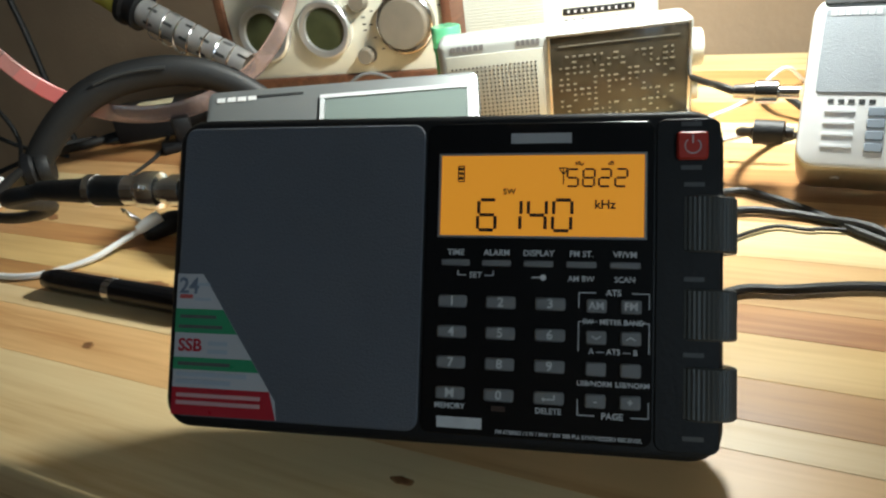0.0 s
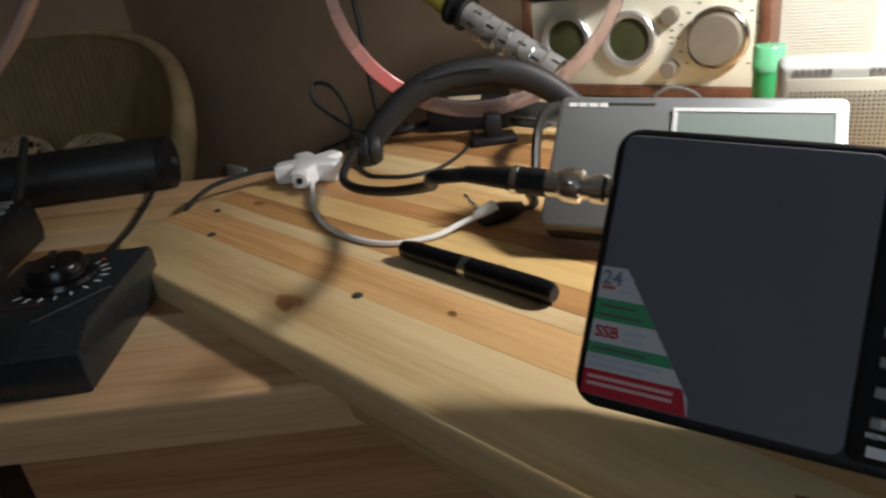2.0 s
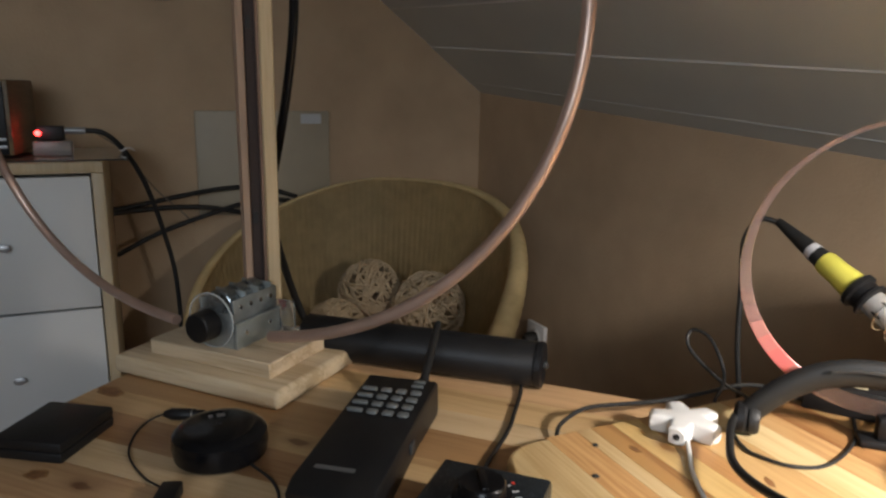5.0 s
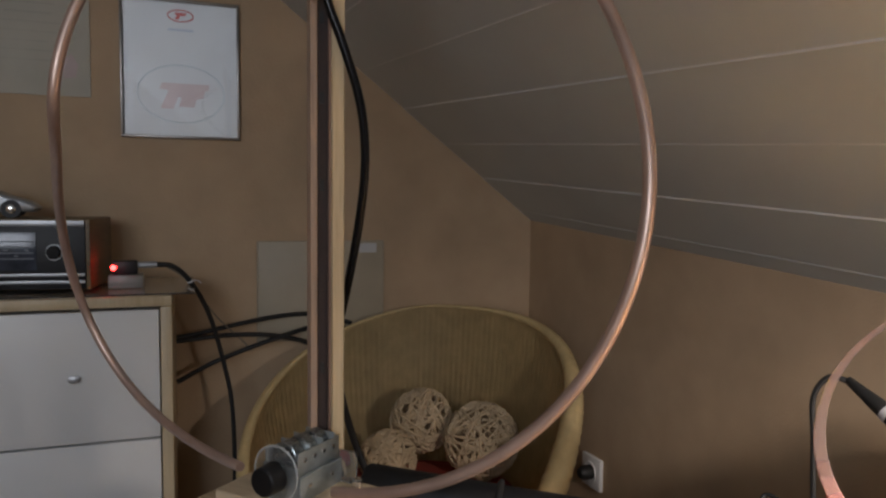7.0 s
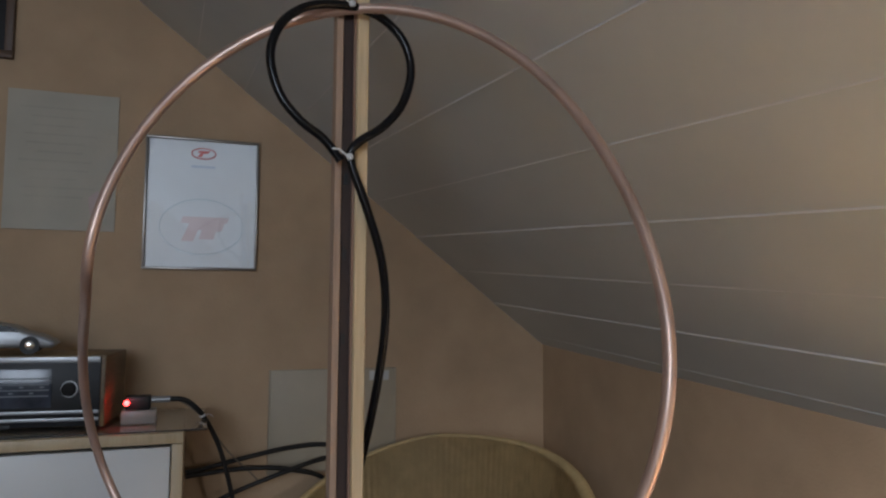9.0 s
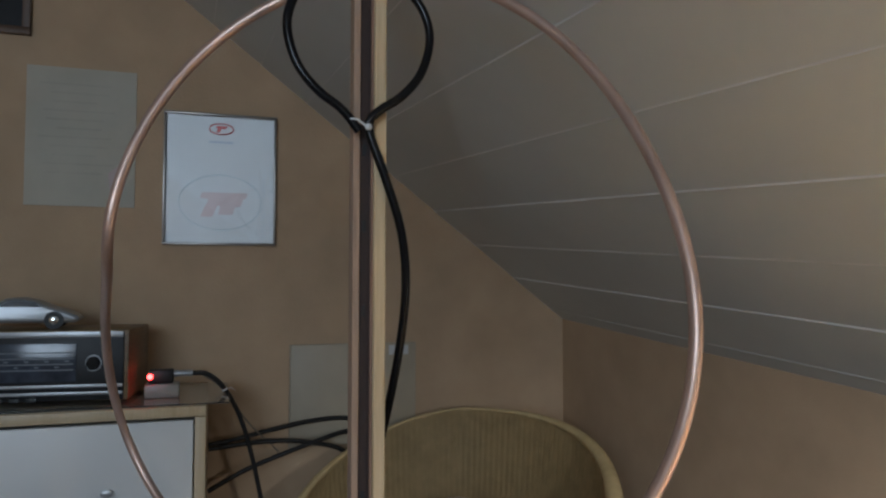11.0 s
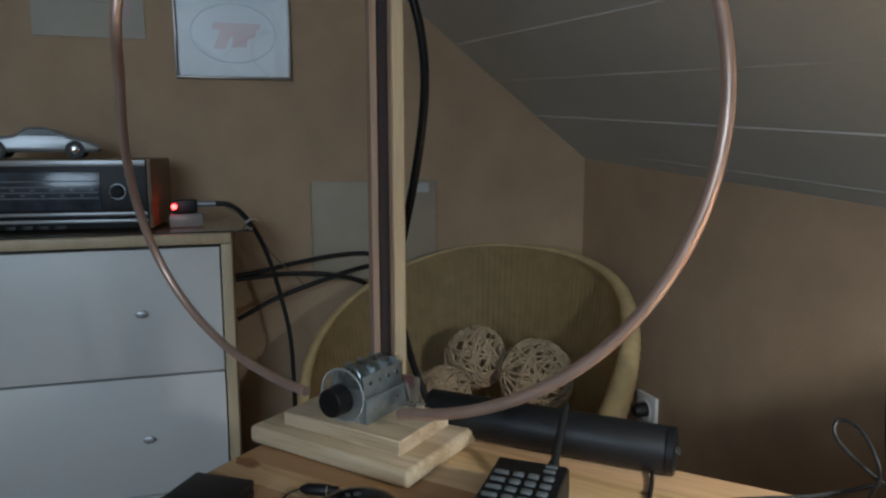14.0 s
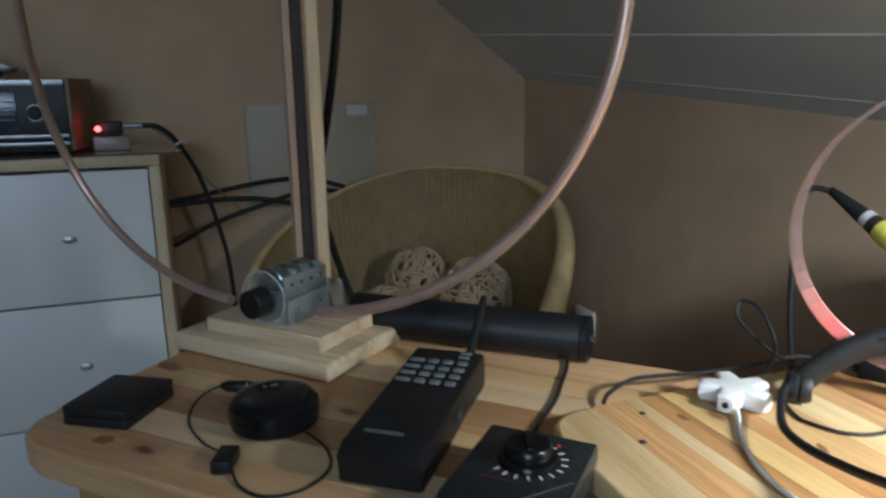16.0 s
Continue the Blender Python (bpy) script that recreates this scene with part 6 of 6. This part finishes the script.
grey_alu = surface("brushed_frame", (0.30, 0.28, 0.26), 0.35, 0.8, vary=0.15)
pf = picture(-0.374, -0.093, 1.291, 1.634, "framed_certificate", "framed white certificate with a red mark in a metal frame", 0.006, grey_alu, paper)
part("glass_pane", box(0.266, 0.0015, 0.328, (0, -0.0075, 0)), clear("picture_glass", (1, 1, 1), 0.02, 1.0), pf).visible_shadow = False
part("emblem_ring", moved(merged(tube([(0.030 * math.cos(a), 0, 0.014 * math.sin(a)) for a in [k * math.pi / 16 for k in range(32)]], 0.0016, 6, closed=True)), pose(0, -0.0055, 0.133)), print_r, pf)
part("emblem_mark", moved(prism([(-0.014, -0.008), (-0.004, -0.008), (-0.001, 0.001), (0.010, 0.001), (0.016, 0.009), (-0.012, 0.009), (-0.014, 0.003), (-0.008, 0.003)], 0, 0.0006), frame_of((0, -0.005, 0.132), (1, 0, 0), (0, 0, 1), (0, -1, 0))), print_r, pf)
part("bar", box(0.060, 0.0006, 0.006, (0, -0.005, 0.098)), print_b, pf)
faded_r = surface("faded_red", (0.52, 0.42, 0.41), 0.6, bump=0)
part("large_mark", moved(prism([(-0.050, -0.036), (-0.020, -0.036), (-0.008, -0.006), (0.000, -0.006), (-0.006, -0.030), (0.030, -0.030), (0.036, -0.010), (0.052, -0.006), (0.056, 0.012), (0.064, 0.014), (0.068, 0.028), (-0.046, 0.028), (-0.052, 0.012), (-0.030, 0.010)], 0, 0.0006), frame_of((0, -0.005, -0.062), (1, 0, 0), (0, 0, 1), (0, -1, 0))), faded_r, pf)
part("large_ring", moved(tube([(0.103 * math.cos(a), 0, 0.072 * math.sin(a)) for a in [k * math.pi / 24 for k in range(48)]], 0.0016, 6, closed=True), pose(0, -0.0045, -0.06)), surface("faded_blue", (0.47, 0.53, 0.545), 0.6, bump=0), pf)
pp = picture(-0.687, -0.440, 1.382, 1.725, "old_paper", "yellowed printed sheet pinned to the wall", 0.0, grey_alu, old_paper)
for k in range(11):
    part("bar", box(0.16 - 0.03 * (k % 3), 0.0006, 0.004, (-0.015 + 0.01 * (k % 2), -0.005, 0.13 - k * 0.022)), surface("faint_print", (0.445, 0.425, 0.36), 0.8, bump=0), pp)
part("red_figure", moved(prism([(-0.012, -0.03), (0.014, -0.026), (0.020, 0.004), (0.004, 0.03), (-0.016, 0.012)], 0, 0.0006), frame_of((0.078, -0.005, -0.10), (1, 0, 0), (0, 0, 1), (0, -1, 0))), faded_r, pp)
picture(-1.02, -0.762, 1.305, 1.66, "framed_sheet", "framed pale sheet on the wall", 0.006, grey_alu, old_paper)
picture(-0.98, -0.680, 1.795, 2.12, "dark_picture", "dark picture in a brown wooden frame", 0.018, surface("dark_frame_wood", (0.10, 0.055, 0.03), 0.5), black)
gp = thing("grey_panel", pose(0.121, WY - 0.006, 0.893), "grey-beige panel against the wall behind the chair", "panel")
beige = surface("grey_beige_board", (0.40, 0.345, 0.255), 0.5, vary=0.08)
part("panel", box(0.345, 0.010, 0.27, (0, 0, 0), 0.002), beige, gp)
for x in (-0.171, 0.171):
    part("edge_strip", box(0.004, 0.0125, 0.27, (x, 0, 0), 0.0008), beige, gp)
solid("paper_note", box(0.055, 0.0012, 0.026, (0.245, WY - 0.0118, 1.008)), paper, "small white note on the grey panel", "note")

# ---- wicker tub chair with rattan balls ----
chair = thing("wicker_chair", pose(0, 0, 0), "straw-coloured wicker tub chair in the corner", "chair")
HX, HY, RX, RY = 0.240, 1.655, 0.358, 0.375
CT = radians(-27)


def rim(a, k=1.0):
    """Point of the rim; a runs from -1 at one arm to 1 at the other; k draws it in."""
    t = radians(90 - a * 126)
    u, v = RX * k * math.cos(t), RY * k * math.sin(t)
    return Vector((HX + u * math.cos(CT) - v * math.sin(CT), HY + u * math.sin(CT) + v * math.cos(CT), 0.852 - (0.31 * a ** 3.0 if a > 0 else 0.33 * abs(a) ** 1.5)))


shell = bmesh.new()
NA, NB = 400, 20
grid = []
for i in range(NA + 1):
    a = -1 + 2 * i / NA
    top = rim(a)
    colv = []
    for j in range(NB + 1):
        f = j / NB
        k = 1.0 - 0.20 * f + 0.025 * math.sin(f * math.pi)
        q = rim(a, k)
        q.z = top.z * (1 - f) + 0.36 * f
        w = 0.0006 * (1 if i % 4 < 2 else -1) + 0.0012 * (1 if (i // 4 + j) % 2 else -1)
        d = Vector((q.x - HX, q.y - HY, 0)).normalized()
        colv.append(shell.verts.new(q + d * w))
    grid.append(colv)
for i in range(NA):
    for j in range(NB):
        shell.faces.new((grid[i][j], grid[i + 1][j], grid[i + 1][j + 1], grid[i][j + 1]))
bmesh.ops.solidify(shell, geom=shell.faces[:], thickness=0.008)
part("woven_back", shell, wicker, chair, "woven wicker back and arms")
cane = surface("cane", (0.50, 0.35, 0.14), 0.4, vary=0.2, coarse=40)
part("rim_roll", tube([rim(-1 + 2 * i / 360) + Vector((0, 0, 0.002)) for i in range(361)], [(0.0036 + (0.012 if i < 180 else 0.026) * abs(i / 180 - 1) ** 1.4) * (1.02 if i % 4 < 2 else 0.965) for i in range(361)], 12), wicker, chair)
for s in (-1, 1):
    e = rim(s)
    part("arm_cane", tube(spline([e, e + Vector((-s * 0.0 + 0.0, -0.07, -0.05)), e + Vector((-s * -0.02, -0.10, -0.18)), (e.x, e.y - 0.06, 0.30), (e.x, e.y - 0.04, 0.0)], 8), 0.015 if s < 0 else 0.024, 12), cane if s < 0 else wicker, chair)
part("seat", moved(lathe([(0, 0), (0.34, 0), (0.35, 0.015), (0.34, 0.03), (0, 0.03)], 40), Matrix.Translation((HX, HY, 0.36)) @ Matrix.Diagonal((1, 0.86, 1, 1))), wicker, chair)
for s in (-1, 1):
    part("leg", tube([(HX + s * 0.26, HY + 0.20, 0.37), (HX + s * 0.28, HY + 0.22, 0.0)], 0.017, 12), cane, chair)
cush = solid("red_cushion", moved(lathe([(0, 0), (0.20, 0.0), (0.255, 0.035), (0.245, 0.070), (0.16, 0.090), (0, 0.095)], 40), Matrix.Translation((HX + 0.02, HY + 0.03, 0.391)) @ Matrix.Diagonal((1, 0.92, 1, 1))), red_cloth, "dark red cushion on the chair's seat", "cushion")


def rattan_ball(x, y, r, seed, lift=0.0):
    """A ball of thin canes wound round and round, resting on the cushion."""
    rnd = random.Random(seed)
    ball = thing("rattan_ball", pose(x, y, 0.486 + r * 0.94 + lift), "pale ball of wound rattan lying on the cushion", "decorative ball", "rattan balls")
    for k in range(46):
        ax = Vector((rnd.gauss(0, 1), rnd.gauss(0, 1), rnd.gauss(0, 1))).normalized()
        u = ax.orthogonal().normalized()
        v = ax.cross(u)
        off = rnd.uniform(-0.55, 0.55)
        rad = r * math.sqrt(1 - off * off) * rnd.uniform(0.93, 1.0)
        n = 20
        ph = rnd.uniform(0, 6)
        part("cane", tube([ax * off * r + (u * math.cos(2 * math.pi * i / n) + v * math.sin(2 * math.pi * i / n)) * rad * (1 + 0.035 * math.sin(3 * 2 * math.pi * i / n + ph)) for i in range(n)], 0.0024, 5, closed=True), rattan, ball)


rattan_ball(0.434, 1.70, 0.090, 1)
rattan_ball(0.322, 1.820, 0.078, 2, 0.034)
rattan_ball(0.205, 1.71, 0.066, 3)

# ---- socket on the low wall ----
sk = thing("wall_socket", pose(WX + 0.0131, 1.735, 0.440, 0, 0, 2.1), "white wall socket with a black plug in the low wall", "socket")
part("plate", box(0.012, 0.084, 0.084, (-0.006, 0, 0), 0.004, 2), white, sk)
part("insert", moved(lathe([(0, 0), (0.020, 0), (0.022, 0.003), (0.026, 0.004), (0.027, 0.001)], 24), pose(-0.0115, 0, 0, 0, -90, 0)), white, sk)
part("plug", moved(lathe([(0, 0), (0.019, 0), (0.019, 0.022), (0.012, 0.034), (0, 0.036)], 20), pose(-0.012, 0, 0, 0, -90, 0)), rubber, sk)

# ---- window of the room, behind the walk ----
win = thing("window_1", pose(-1.20, Y0 - 0.06, 1.62), "white window in the wall behind the desk", "window", kind="structure")
for x in (-0.575, 0.0, 0.575):
    part("window_frame", box(0.04, 0.05, 1.09, (x, 0, 0), 0.003), drawer_m, win)
for z in (-0.528, 0.528):
    part("window_frame", box(1.19, 0.046, 0.04, (0, 0, z), 0.003), drawer_m, win)
